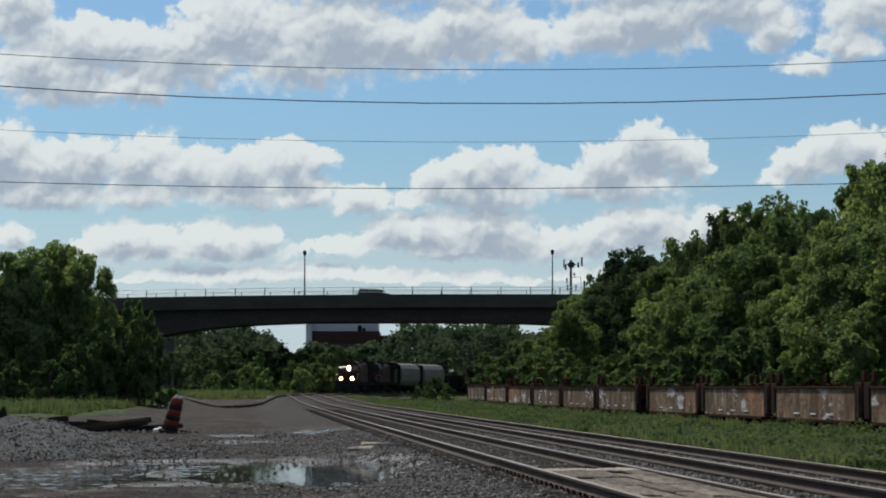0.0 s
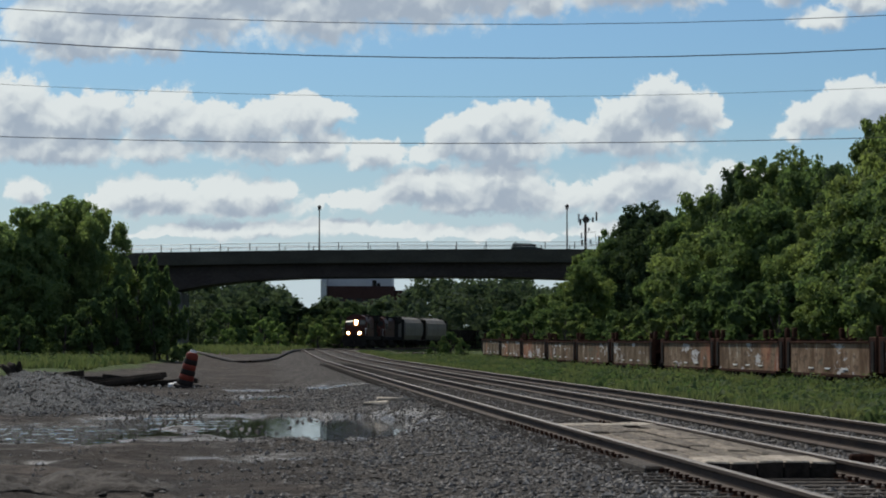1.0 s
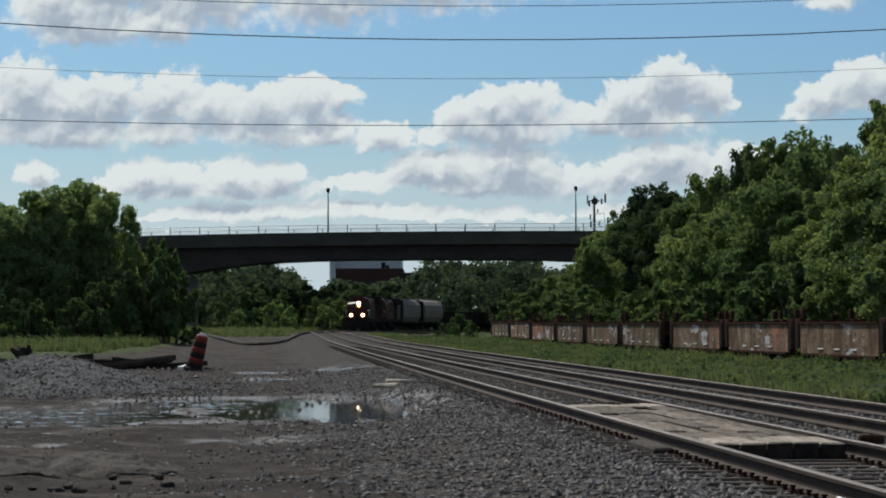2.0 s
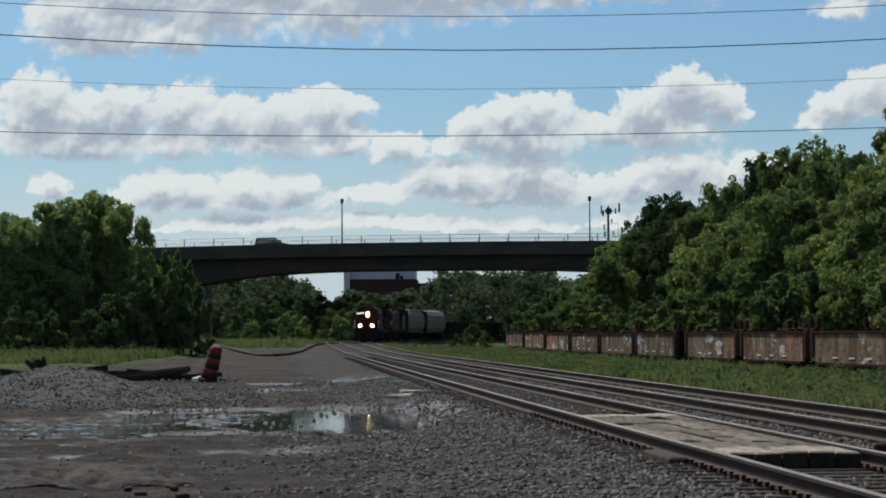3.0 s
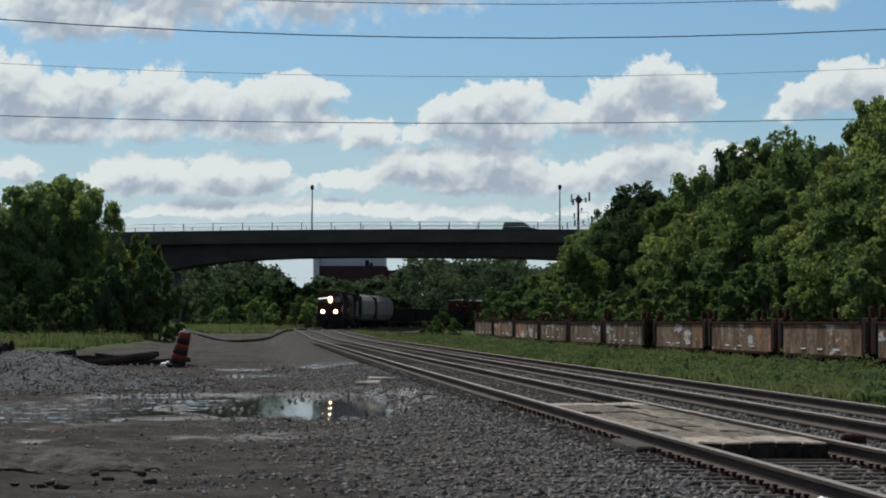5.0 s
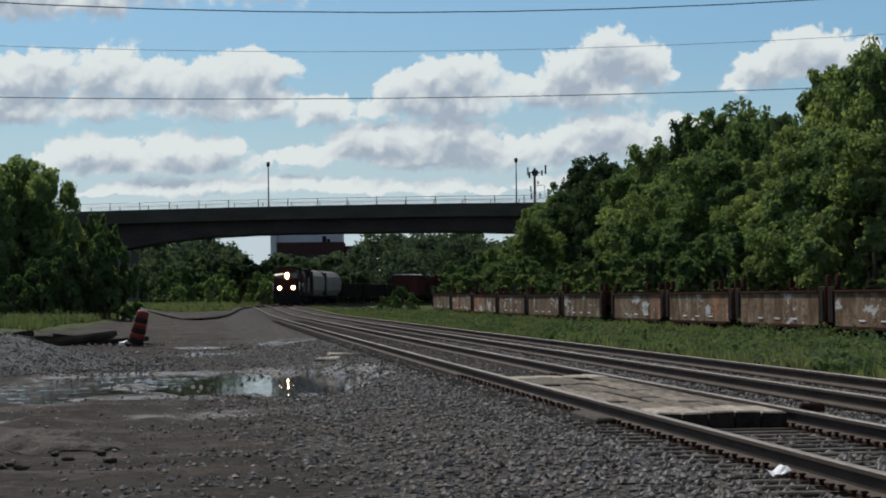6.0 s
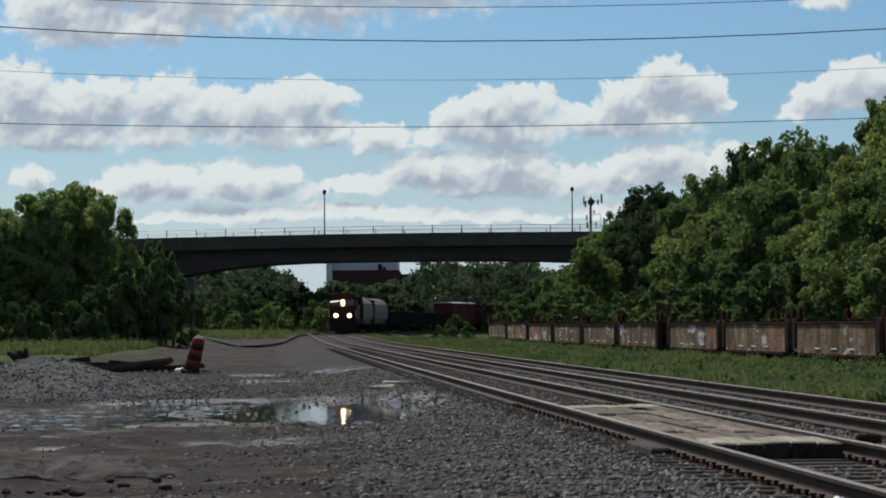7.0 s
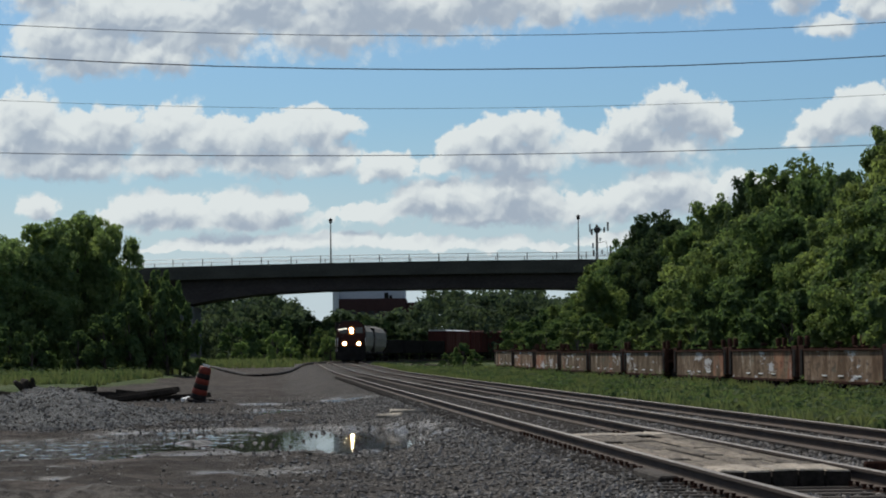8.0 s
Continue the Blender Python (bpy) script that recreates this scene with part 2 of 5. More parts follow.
def water_build(nt):
    """Calm pool with a faint swell; ruffled, stone-broken shallows towards -x."""
    tc = nt.nodes.new('ShaderNodeTexCoord').outputs['Object']
    x = node(nt, 'ShaderNodeSeparateXYZ', {0: tc}).outputs[0]
    bands = ramp(nt, fnoise(nt, vmaths(nt, 'MULTIPLY', tc, (0.22, 0.8, 1.0)), 1.7, 4.0, 0.6), 0.51, 0.56)
    shallow = maths(nt, 'MULTIPLY', bands, ramp(nt, x, -4.3, -3.3, 1.0, 0.0))
    calm = node(nt, 'ShaderNodeTexNoise', {'Vector': vmaths(nt, 'MULTIPLY', tc, (1.0, 2.2, 1.0)), 'Scale': 9.0, 'Detail': 3.0})
    chop = node(nt, 'ShaderNodeTexNoise', {'Vector': vmaths(nt, 'MULTIPLY', tc, (1.0, 0.30, 1.0)), 'Scale': 6.0, 'Detail': 4.0, 'Roughness': 0.65})
    tilt = vmaths(nt, 'MULTIPLY', vmaths(nt, 'SUBTRACT', calm.outputs[1], (0.5, 0.5, 0.5)), (0.008, 0.036, 0.0))
    far_tilt = vmaths(nt, 'MULTIPLY', vmaths(nt, 'SUBTRACT', chop.outputs[1], (0.5, 0.5, 0.5)), node(nt, 'ShaderNodeCombineXYZ', {0: maths(nt, 'MULTIPLY', shallow, 0.2), 1: maths(nt, 'MULTIPLY', shallow, 0.55), 2: 0.0}).outputs[0])
    tilt = vmaths(nt, 'ADD', tilt, far_tilt)
    nrm = vmaths(nt, 'NORMALIZE', vmaths(nt, 'ADD', tilt, (0.0, 0.0048, 1.0)))
    return node(nt, 'ShaderNodeBsdfPrincipled', {'Base Color': (0.030, 0.028, 0.024, 1.0), 'Roughness': 0.02, 'Specular IOR Level': 0.5, 'Normal': nrm}).outputs[0]


M_GROUND = material("muddy_ground", ground_build)
M_WATER = material("puddle_water", water_build)
M_RAIL = surface("rusted_rail_steel", (0.026, 0.018, 0.014), (0.050, 0.034, 0.026), 2.0, 60.0, 0.85, 0.0, 0.3, 0.005)
M_RAILHEAD = surface("worn_rail_head", (0.10, 0.085, 0.072), (0.19, 0.168, 0.148), 1.0, 30.0, 0.62, 0.25, 0.05, 0.002, (1, 0.1, 1))
M_TIE = surface("weathered_tie_wood", (0.022, 0.018, 0.015), (0.085, 0.073, 0.062), 3.0, 25.0, 0.92, 0.0, 0.6, 0.02, (0.4, 3, 3), 0.5)
M_PLANK = surface("worn_crossing_timber", (0.055, 0.044, 0.034), (0.20, 0.168, 0.13), 2.2, 16.0, 0.9, 0.0, 0.8, 0.03, (5, 0.7, 1), 0.6)
M_PLANK_PALE = surface("bleached_crossing_timber", (0.17, 0.142, 0.11), (0.33, 0.29, 0.235), 3.0, 30.0, 0.88, 0.0, 0.5, 0.01, (5, 0.8, 1), 0.3)
# fascia and girder colours darkened to hold the shade on the bridge's sides
M_BRIDGE = surface("shaded_bridge_fascia", (0.036, 0.036, 0.032), (0.058, 0.056, 0.050), 0.25, 2.5, 0.9, 0.0, 0.3, 0.03, (1, 1, 2.5))
M_GIRDER = surface("shaded_bridge_girder", (0.030, 0.025, 0.026), (0.050, 0.042, 0.042), 0.2, 2.0, 0.85, 0.0, 0.3, 0.03, (1, 1, 2))
M_PIER = surface("pier_concrete", (0.075, 0.077, 0.077), (0.12, 0.12, 0.118), 0.3, 3.0, 0.9, 0.0, 0.3, 0.03, (1, 1, 0.3))
M_ALU = surface("galvanised_railing", (0.42, 0.43, 0.43), (0.55, 0.56, 0.56), 1.0, 20.0, 0.45, 0.7, 0.1, 0.002)
M_POLE = surface("brown_painted_lamp_pole", (0.040, 0.034, 0.032), (0.06, 0.052, 0.048), 1.0, 15.0, 0.7, 0.0, 0.1, 0.002)
M_BARK = surface("tree_bark", (0.05, 0.042, 0.034), (0.12, 0.10, 0.085), 4.0, 18.0, 0.95, 0.0, 0.8, 0.04, (3, 3, 0.6))
M_LEAF = foliage("maple_leaves", (0.062, 0.100, 0.046), (0.105, 0.155, 0.068), (0.16, 0.200, 0.080))
M_LEAF_LEFT = foliage("lot_tree_leaves", (0.105, 0.160, 0.082), (0.170, 0.236, 0.110), (0.215, 0.270, 0.115), 0.55)
# thicket's own tone; on the fourth tall tree, shade put into leaf colour
M_LEAF_DARK = foliage("thicket_and_shaded_tree_leaves", (0.030, 0.050, 0.030), (0.050, 0.076, 0.040), (0.070, 0.098, 0.048), 0.35)
# paler and bluer: distance haze put into the leaf colour
M_LEAF_FAR = foliage("hazed_wood_leaves", (0.044, 0.066, 0.050), (0.062, 0.088, 0.062), (0.080, 0.105, 0.066), 0.4)
M_LEAF_PALE = foliage("pale_bush_leaves", (0.15, 0.22, 0.085), (0.20, 0.28, 0.11), (0.24, 0.30, 0.12), 0.55)
M_GRASS = foliage("wild_grass", (0.042, 0.070, 0.034), (0.078, 0.112, 0.054), (0.125, 0.142, 0.072), 0.4)
M_RUST = surface("rusty_brown_steel", (0.018, 0.010, 0.008), (0.048, 0.023, 0.016), 1.2, 14.0, 1.0, 0.0, 0.3, 0.01, (1, 1, 0.5), 0.0, 0.02)
M_BLACK = surface("grimy_black_steel", (0.011, 0.010, 0.010), (0.026, 0.024, 0.023), 1.5, 18.0, 0.95, 0.0, 0.2, 0.01, spec=0.03)
M_LOCO_RED = surface("sooty_red_engine_paint", (0.030, 0.010, 0.008), (0.052, 0.015, 0.011), 0.8, 12.0, 0.5, 0.0, 0.1, 0.005)
M_BOX_RED = surface("dull_red_boxcar_paint", (0.050, 0.015, 0.013), (0.080, 0.024, 0.02), 0.6, 8.0, 0.8, 0.0, 0.2, 0.01, (1, 1, 0.4))
M_HOPPER = surface("grey_hopper_paint", (0.115, 0.105, 0.095), (0.18, 0.168, 0.152), 0.7, 7.0, 0.7, 0.0, 0.15, 0.01, (1, 1, 0.3))
M_WHITE = surface("dirty_white_paint", (0.60, 0.60, 0.58), (0.75, 0.75, 0.73), 1.0, 12.0, 0.6, 0.0, 0.1, 0.005)
M_ORANGE = surface("faded_orange_plastic", (0.12, 0.022, 0.015), (0.18, 0.034, 0.02), 4.0, 30.0, 0.6, 0.0, 0.2, 0.01)
M_SLEEVE = surface("grimy_black_band", (0.012, 0.010, 0.010), (0.026, 0.020, 0.018), 5.0, 30.0, 0.85, 0.0, 0.1, 0.005)
M_BRICK = surface("dark_red_brick_wall", (0.036, 0.018, 0.018), (0.056, 0.030, 0.027), 0.15, 3.0, 0.9, 0.0, 0.2, 0.02)
M_PANEL = surface("pale_cladding", (0.36, 0.375, 0.40), (0.45, 0.465, 0.49), 0.1, 2.0, 0.8, 0.0, 0.1, 0.02)
M_GLASS = material("dark_window_glass", lambda nt: principled(nt, (0.02, 0.022, 0.025), 0.06, spec=0.6))
M_WIRE = material("dark_cable", lambda nt: principled(nt, (0.055, 0.06, 0.066), 0.9, spec=0.05))
M_ROAD = surface("bridge_asphalt", (0.045, 0.045, 0.045), (0.07, 0.07, 0.068), 1.0, 30.0, 0.9, 0.0, 0.3, 0.01)
M_CAR = surface("dark_car_paint", (0.025, 0.035, 0.038), (0.04, 0.05, 0.055), 1.0, 10.0, 0.3, 0.2, 0.02, 0.001)
M_CAR_GREY = surface("green_grey_car_paint", (0.035, 0.055, 0.055), (0.05, 0.07, 0.07), 1.0, 10.0, 0.3, 0.2, 0.02, 0.001)
M_LAMP = glow("lit_headlamp", (1.0, 0.80, 0.48), 150.0)
# emission for rings that paint the halo round the engine lamps
M_HALO = glow("amber_lamp_halo", (1.0, 0.36, 0.08), 0.8)
# rotten wood of the debris; also stands for shade on the plank sides
M_DEBRIS = surface("rotten_wood_and_plank_shade", (0.012, 0.010, 0.008), (0.035, 0.028, 0.023), 2.0, 15.0, 0.95, 0.0, 0.6, 0.03)
M_GRAVEL = surface("grey_gravel_heap", (0.030, 0.031, 0.031), (0.125, 0.127, 0.127), 5.0, 22.0, 0.95, 0.0, 1.0, 0.08)
M_PAPER = surface("white_litter", (0.72, 0.72, 0.72), (0.82, 0.82, 0.82), 3.0, 20.0, 0.7, 0.0, 0.1, 0.01)
M_MUD = surface("churned_mud", (0.016, 0.013, 0.011), (0.048, 0.040, 0.033), 3.0, 25.0, 0.8, 0.0, 0.9, 0.04)


def panel_build(nt):
    """Old car-side paint: tan and olive brown with runs of rust and grime, each side with its own tags."""
    tc = nt.nodes.new('ShaderNodeTexCoord').outputs['Object']
    o = node(nt, 'ShaderNodeObjectInfo').outputs['Random']
    off = node(nt, 'ShaderNodeCombineXYZ', {0: maths(nt, 'MULTIPLY', o, 37.0), 1: maths(nt, 'MULTIPLY', o, 61.0), 2: 0.0}).outputs[0]
    p = vmaths(nt, 'ADD', tc, off)
    runs = fnoise(nt, vmaths(nt, 'MULTIPLY', p, (1, 0.55, 0.28)), 2.0, 5.0, 0.68)
    patch = fnoise(nt, vmaths(nt, 'MULTIPLY', p, (1, 0.20, 0.12)), 0.9, 3.0)
    tag = fnoise(nt, vmaths(nt, 'MULTIPLY', p, (1, 0.20, 0.75)), 1.5, 6.0, 0.72)
    mottle = fnoise(nt, vmaths(nt, 'MULTIPLY', p, (1, 0.3, 1.0)), 5.0, 5.0, 0.7)
    ground = blend(nt, o, (0.115, 0.092, 0.058), (0.225, 0.150, 0.100))
    col = blend(nt, ramp(nt, runs, 0.42, 0.62), ground, blend(nt, 1.0, ground, (0.45, 0.38, 0.32), 'MULTIPLY'))
    col = blend(nt, ramp(nt, patch, 0.56, 0.62, 0, 0.8), col, blend(nt, ramp(nt, runs, 0.4, 0.6), (0.20, 0.055, 0.032), (0.34, 0.19, 0.11)))
    col = blend(nt, ramp(nt, runs, 0.32, 0.42, 0.8, 0.0), col, (0.36, 0.31, 0.25))
    col = blend(nt, ramp(nt, tag, 0.575, 0.60, 0, 0.85), col, (0.46, 0.46, 0.46))
    col = blend(nt, ramp(nt, tag, 0.37, 0.40, 0.6, 0.0), col, (0.075, 0.085, 0.062))
    col = blend(nt, ramp(nt, mottle, 0.50, 0.66, 0, 0.75), col, (0.055, 0.036, 0.026))
    return principled(nt, col, 0.9, bump=runs, strength=0.1, spec=0.08)


M_SIDE = material("streaked_rusty_car_side", panel_build)


# ---- mesh helpers ----
def finish(name, bm, mat, parent=None, label="", smooth=False):
    me = bpy.data.meshes.new(name)
    bm.normal_update()
    bm.to_mesh(me)
    bm.free()
    for m in (mat if isinstance(mat, (list, tuple)) else [mat]):
        me.materials.append(m)
    if smooth:
        for f in me.polygons:
            f.use_smooth = True
    ob = new(name, me)
    ob.parent = parent
    if label:
        ob["label"] = label
    return ob


def part(name, bm, mat, parent, label="", smooth=False):
    return finish(name, bm, mat, parent, label, smooth)


def box(bm, x0, x1, y0, y1, z0, z1, bevel=0.0, m=None, index=0):
    mat4 = Matrix.LocRotScale(((x0 + x1) / 2, (y0 + y1) / 2, (z0 + z1) / 2), None, (x1 - x0, y1 - y0, z1 - z0))
    made = bmesh.ops.create_cube(bm, size=1.0, matrix=(m @ mat4) if m else mat4)
    faces = {f for v in made['verts'] for f in v.link_faces}
    for f in faces:
        f.material_index = index
    if bevel:
        edges = {e for f in faces for e in f.edges}
        bmesh.ops.bevel(bm, geom=list(edges), offset=bevel, segments=1, affect='EDGES', profile=0.5)
    return bm


def new_box(*a, **k):
    return box(bmesh.new(), *a, **k)


def tube(bm, pts, radii, sides=8, caps=True, index=0):
    """A round bar through the points, with its own radius at each."""
    pts = [Vector(p) for p in pts]
    rings = []
    side = None
    for i, p in enumerate(pts):
        d = (pts[min(i + 1, len(pts) - 1)] - pts[max(i - 1, 0)]).normalized()
        if side is None:
            side = d.orthogonal().normalized()
        side = (side - d * side.dot(d)).normalized()
        up = d.cross(side)
        r = radii[i] if isinstance(radii, (list, tuple)) else radii
        rings.append([bm.verts.new(p + (side * math.cos(a) + up * math.sin(a)) * r) for a in (2 * math.pi * k / sides for k in range(sides))])
    for a, b in zip(rings, rings[1:]):
        for k in range(sides):
            f = bm.faces.new((a[k], a[(k + 1) % sides], b[(k + 1) % sides], b[k]))
            f.material_index = index
            f.smooth = True
    if caps:
        bm.faces.new(list(reversed(rings[0])))
        bm.faces.new(rings[-1])
    return bm


def new_tube(*a, **k):
    return tube(bmesh.new(), *a, **k)


def prism(bm, profile, axis_from, axis_to, index=0):
    """A closed outline (x, z) pushed along y."""
    a = [bm.verts.new((x, axis_from, z)) for x, z in profile]
    b = [bm.verts.new((x, axis_to, z)) for x, z in profile]
    n = len(a)
    faces = [bm.faces.new((a[i], a[(i + 1) % n], b[(i + 1) % n], b[i])) for i in range(n)]
    faces += [bm.faces.new(list(reversed(a))), bm.faces.new(b)]
    for f in faces:
        f.material_index = index
    bmesh.ops.recalc_face_normals(bm, faces=faces)
    return bm


def thing(name, label, category, group="", kind="", m=None):
    ob = new(name)
    if m is not None:
        ob.matrix_basis = m
    return tagged(ob, label, category, group, kind)


def mesh_np(name, verts, faces, mat, parent=None):
    me = bpy.data.meshes.new(name)
    me.from_pydata(verts, [], faces)
    me.materials.append(mat)
    ob = new(name, me)
    ob.parent = parent
    return ob


# ---- plan: tracks and land ----
RAIL_Z = 0.38


def rise(y):
    """The land climbs a little towards the bridge."""
    t = min(max((y - 150.0) / 110.0, 0.0), 1.0)
    return 0.36 * t * t * (3 - 2 * t)


def build_line(c0, slope, bend, s_curve, radius, length):
    """Centre line as points every metre: nearly straight, then a curve to +x."""
    out, x, y = [], c0 - 60.0 * slope, -60.0
    while len(out) < length:
        out.append((x, y))
        s = slope + 2 * bend * max(y, 0.0)
        if y > s_curve:
            s += (y - s_curve) / radius
        ang = math.atan(s)
        x, y = x + math.sin(ang), y + math.cos(ang)
    return out


LINE_1 = build_line(5.00, -0.0784, 2.0e-5, 262.0, 405.0, 560)
LINE_2 = build_line(7.95, -0.0755, 1.2e-5, 262.0, 392.0, 600)
LINE_3 = [(25.75 - 0.093 * y, y) for y in range(-60, 330)]


def on_line(line, s):
    """Point and heading (angle from +y towards +x) at arc length s, counted from beside the camera."""
    k = min(max(s + 60.0, 0.0), len(line) - 2.001)
    i = int(k)
    (x0, y0), (x1, y1) = line[i], line[i + 1]
    f = k - i
    return x0 + (x1 - x0) * f, y0 + (y1 - y0) * f, math.atan2(x1 - x0, y1 - y0)


def line_x(line, y):
    i = min(max(int(y + 60), 0), len(line) - 2)
    while i < len(line) - 2 and line[i + 1][1] < y:
        i += 1
    (x0, y0), (x1, y1) = line[i], line[i + 1]
    return x0 + (x1 - x0) * min(max((y - y0) / (y1 - y0), 0.0), 1.0)


def step(a, b, x):
    t = min(max((x - a) / (b - a), 0.0), 1.0)
    return t * t * (3 - 2 * t)


# hollows that hold water: x, y, half width, half length, depth
HOLLOWS = [(-2.45, 43.8, 2.3, 6.6, 0.20), (-1.35, 43.0, 1.35, 5.8, 0.24), (-4.6, 46.6, 2.2, 4.0, 0.13), (-6.4, 40.0, 2.8, 4.4, 0.095), (-9.2, 39.2, 2.4, 3.8, 0.095),
           (-2.35, 31.0, 0.85, 0.7, 0.085), (-5.5, 29.7, 0.75, 0.7, 0.09), (-4.9, 66.0, 1.0, 2.6, 0.10), (-6.2, 33.4, 0.7, 0.6, 0.07),
           (-7.8, 42.2, 3.2, 0.8, 0.075), (-6.6, 36.6, 3.0, 0.7, 0.075), (-3.4, 78.0, 0.9, 3.2, 0.09), (-6.0, 75.0, 0.9, 2.0, 0.08)]
WATER_Z = -0.030


def land(x, y):
    """Height of the ground, and what covers it: stone, grass, wetness."""
    u, v = x - line_x(LINE_1, y), x - line_x(LINE_2, y)
    w = x - (25.75 - 0.093 * y)
    r = rise(y)
    lot = 0.05 * noise.noise((x * 0.22, y * 0.22, 3.1)) + 0.045 * noise.noise((x * 0.7, y * 1.1, 7.7)) + 0.034 * noise.noise((x * 2.7, y * 3.1, 1.7)) + 0.03 * max(0.0, noise.noise((x * 1.1, y * 2.0, 4.4)) - 0.15) * 3
    yard = -0.30
    bed = 0.185 + 0.02 * noise.noise((x * 4.0, y * 4.0, 5.5))
    left, right = step(-3.6, -1.55, u), step(1.6, 4.6, v)
    z = lot * (1 - left) + bed * left
    z = z * (1 - right) + (yard + 0.5 * lot) * right
    stone = left * (1 - step(1.3, 2.0, v))
    stone = max(stone, 0.75 * step(-6.5, -2.5, u) * (1 - step(1.3, 2.0, v)))
    grass = step(1.75, 2.3, v)
    if abs(w) < 2.6:
        stone, grass = max(stone, 0.4), min(grass, 0.55)
    # the dirt lane ends in weeds; meadow beside it
    lane_left = -9.5 - 0.055 * y + 1.2 * noise.noise((y * 0.05, 1.0, 2.0))
    if y > 95:
        g2 = 1 - step(lane_left - 1.5, lane_left + 1.0, x)
        if y > 235:
            g2 = max(g2, step(235, 262, y) * (1 - step(-3.4, -2.6, u)))
        grass = max(grass, g2)
        z += 0.25 * g2 * (1 - left)
    elif x < -13:
        g2 = step(13, 16, -x) * step(60, 95, y)
        grass = max(grass, g2)
    wet = 0.0
    if 20 < y < 90 and x < 3:
        for hx, hy, rx, ry, dep in HOLLOWS:
            q = math.hypot((x - hx) / rx, (y - hy) / ry) + 0.35 * noise.noise((x * 1.1, y * 0.6, 9.0))
            if q < 1.5:
                k = 1 - step(0.45, 1.15, q)
                z = z - dep * k - 0.7 * lot * k
                wet = max(wet, 1 - step(0.7, 1.4, q))
    return z + r, stone, grass, wet


def spaced(stops):
    out = []
    for (a, b, d) in stops:
        n = max(1, round((b - a) / d))
        out += [a + (b - a) * i / n for i in range(n)]
    return out + [stops[-1][1]]


def build_ground():
    ys = spaced([(-400, -60, 40), (-60, 8, 4), (8, 52, 0.22), (52, 95, 0.6), (95, 160, 1.5), (160, 440, 4), (440, 800, 30), (800, 3000, 200)])
    xs = spaced([(-1500, -200, 130), (-200, -40, 10), (-40, -12, 1.2), (-12, 7.5, 0.2), (7.5, 14, 0.6), (14, 40, 2), (40, 200, 16), (200, 1500, 130)])
    verts, cover = [], []
    for y in ys:
        for x in xs:
            z, s, g, wt = land(x, y)
            verts.append((x, y, z))
            cover += [s, g, wt, 1.0]
    n = len(xs)
    faces = [(j * n + i, j * n + i + 1, (j + 1) * n + i + 1, (j + 1) * n + i) for j in range(len(ys) - 1) for i in range(n - 1)]
    ob = mesh_np("ground", verts, faces, M_GROUND)
    layer = ob.data.color_attributes.new("cover", 'FLOAT_COLOR', 'POINT')
    layer.data.foreach_set("color", cover)
    for f in ob.data.polygons:
        f.use_smooth = True
    tagged(ob, "dark muddy gravel lot with ruts, ballast and meadow", "ground", kind="structure")


build_ground()
water = finish("puddle_water", new_box(-12.5, 0.9, 27.5, 82, WATER_Z - 0.3, WATER_Z), M_WATER)
tagged(water, "shallow muddy rain puddles standing in the dirt lot", "puddle", kind="structure")


# ---- railway tracks ----
def rail_mesh(bm, line, offset, y0, y1, stepm, rz, zfun):
    """Rail with foot, web and head swept along the line."""
    prof = [(-0.07, -0.17), (0.07, -0.17), (0.07, -0.155), (0.012, -0.13), (0.012, -0.045), (0.036, -0.035), (0.036, -0.006), (0.028, 0.0),
            (-0.028, 0.0), (-0.036, -0.006), (-0.036, -0.035), (-0.012, -0.045), (-0.012, -0.13), (-0.07, -0.155)]
    rings, s = [], y0
    while s <= y1:
        x, y, a = on_line(line, s)
        rings.append([bm.verts.new((x + (offset + px) * math.cos(a), y - (offset + px) * math.sin(a), rz + zfun(y) + pz)) for px, pz in prof])
        s += stepm
    n = len(prof)
    for a, b in zip(rings, rings[1:]):
        for k in range(n):
            f = bm.faces.new((a[k], a[(k + 1) % n], b[(k + 1) % n], b[k]))
            f.material_index = 1 if 6 <= k <= 8 else 0
    bm.faces.new(rings[0])
    bm.faces.new(list(reversed(rings[-1])))
    bmesh.ops.recalc_face_normals(bm, faces=bm.faces)
    return bm


def tie_mesh():
    bm = new_box(-1.28, 1.28, -0.11, 0.11, -0.17, 0.0, bevel=0.012)
    for v in bm.verts:
        v.co += Vector((0, 0.012, 0.012)) * noise.noise((v.co.x * 2, v.co.y * 9, 4.0))
    me = bpy.data.meshes.new("tie")
    bm.to_mesh(me)
    bm.free()
    me.materials.append(M_TIE)
    return me


TIE = tie_mesh()


def tie_plate_mesh():
    """Steel plate under the rail foot, with spikes driven beside it."""
    bm = new_box(-0.17, 0.17, -0.09, 0.09, -0.012, 0.004)
    for x, y in ((-0.09, -0.05), (0.09, 0.05), (-0.13, 0.05), (0.13, -0.05)):
        box(bm, x - 0.014, x + 0.014, y - 0.014, y + 0.014, 0.004, 0.035)
        box(bm, x - 0.022, x + 0.022, y - 0.020, y + 0.020, 0.035, 0.048)
    me = bpy.data.meshes.new("tie_plate")
    bm.to_mesh(me)
    bm.free()
    me.materials.append(M_RUST)
    return me


TIE_PLATE = tie_plate_mesh()


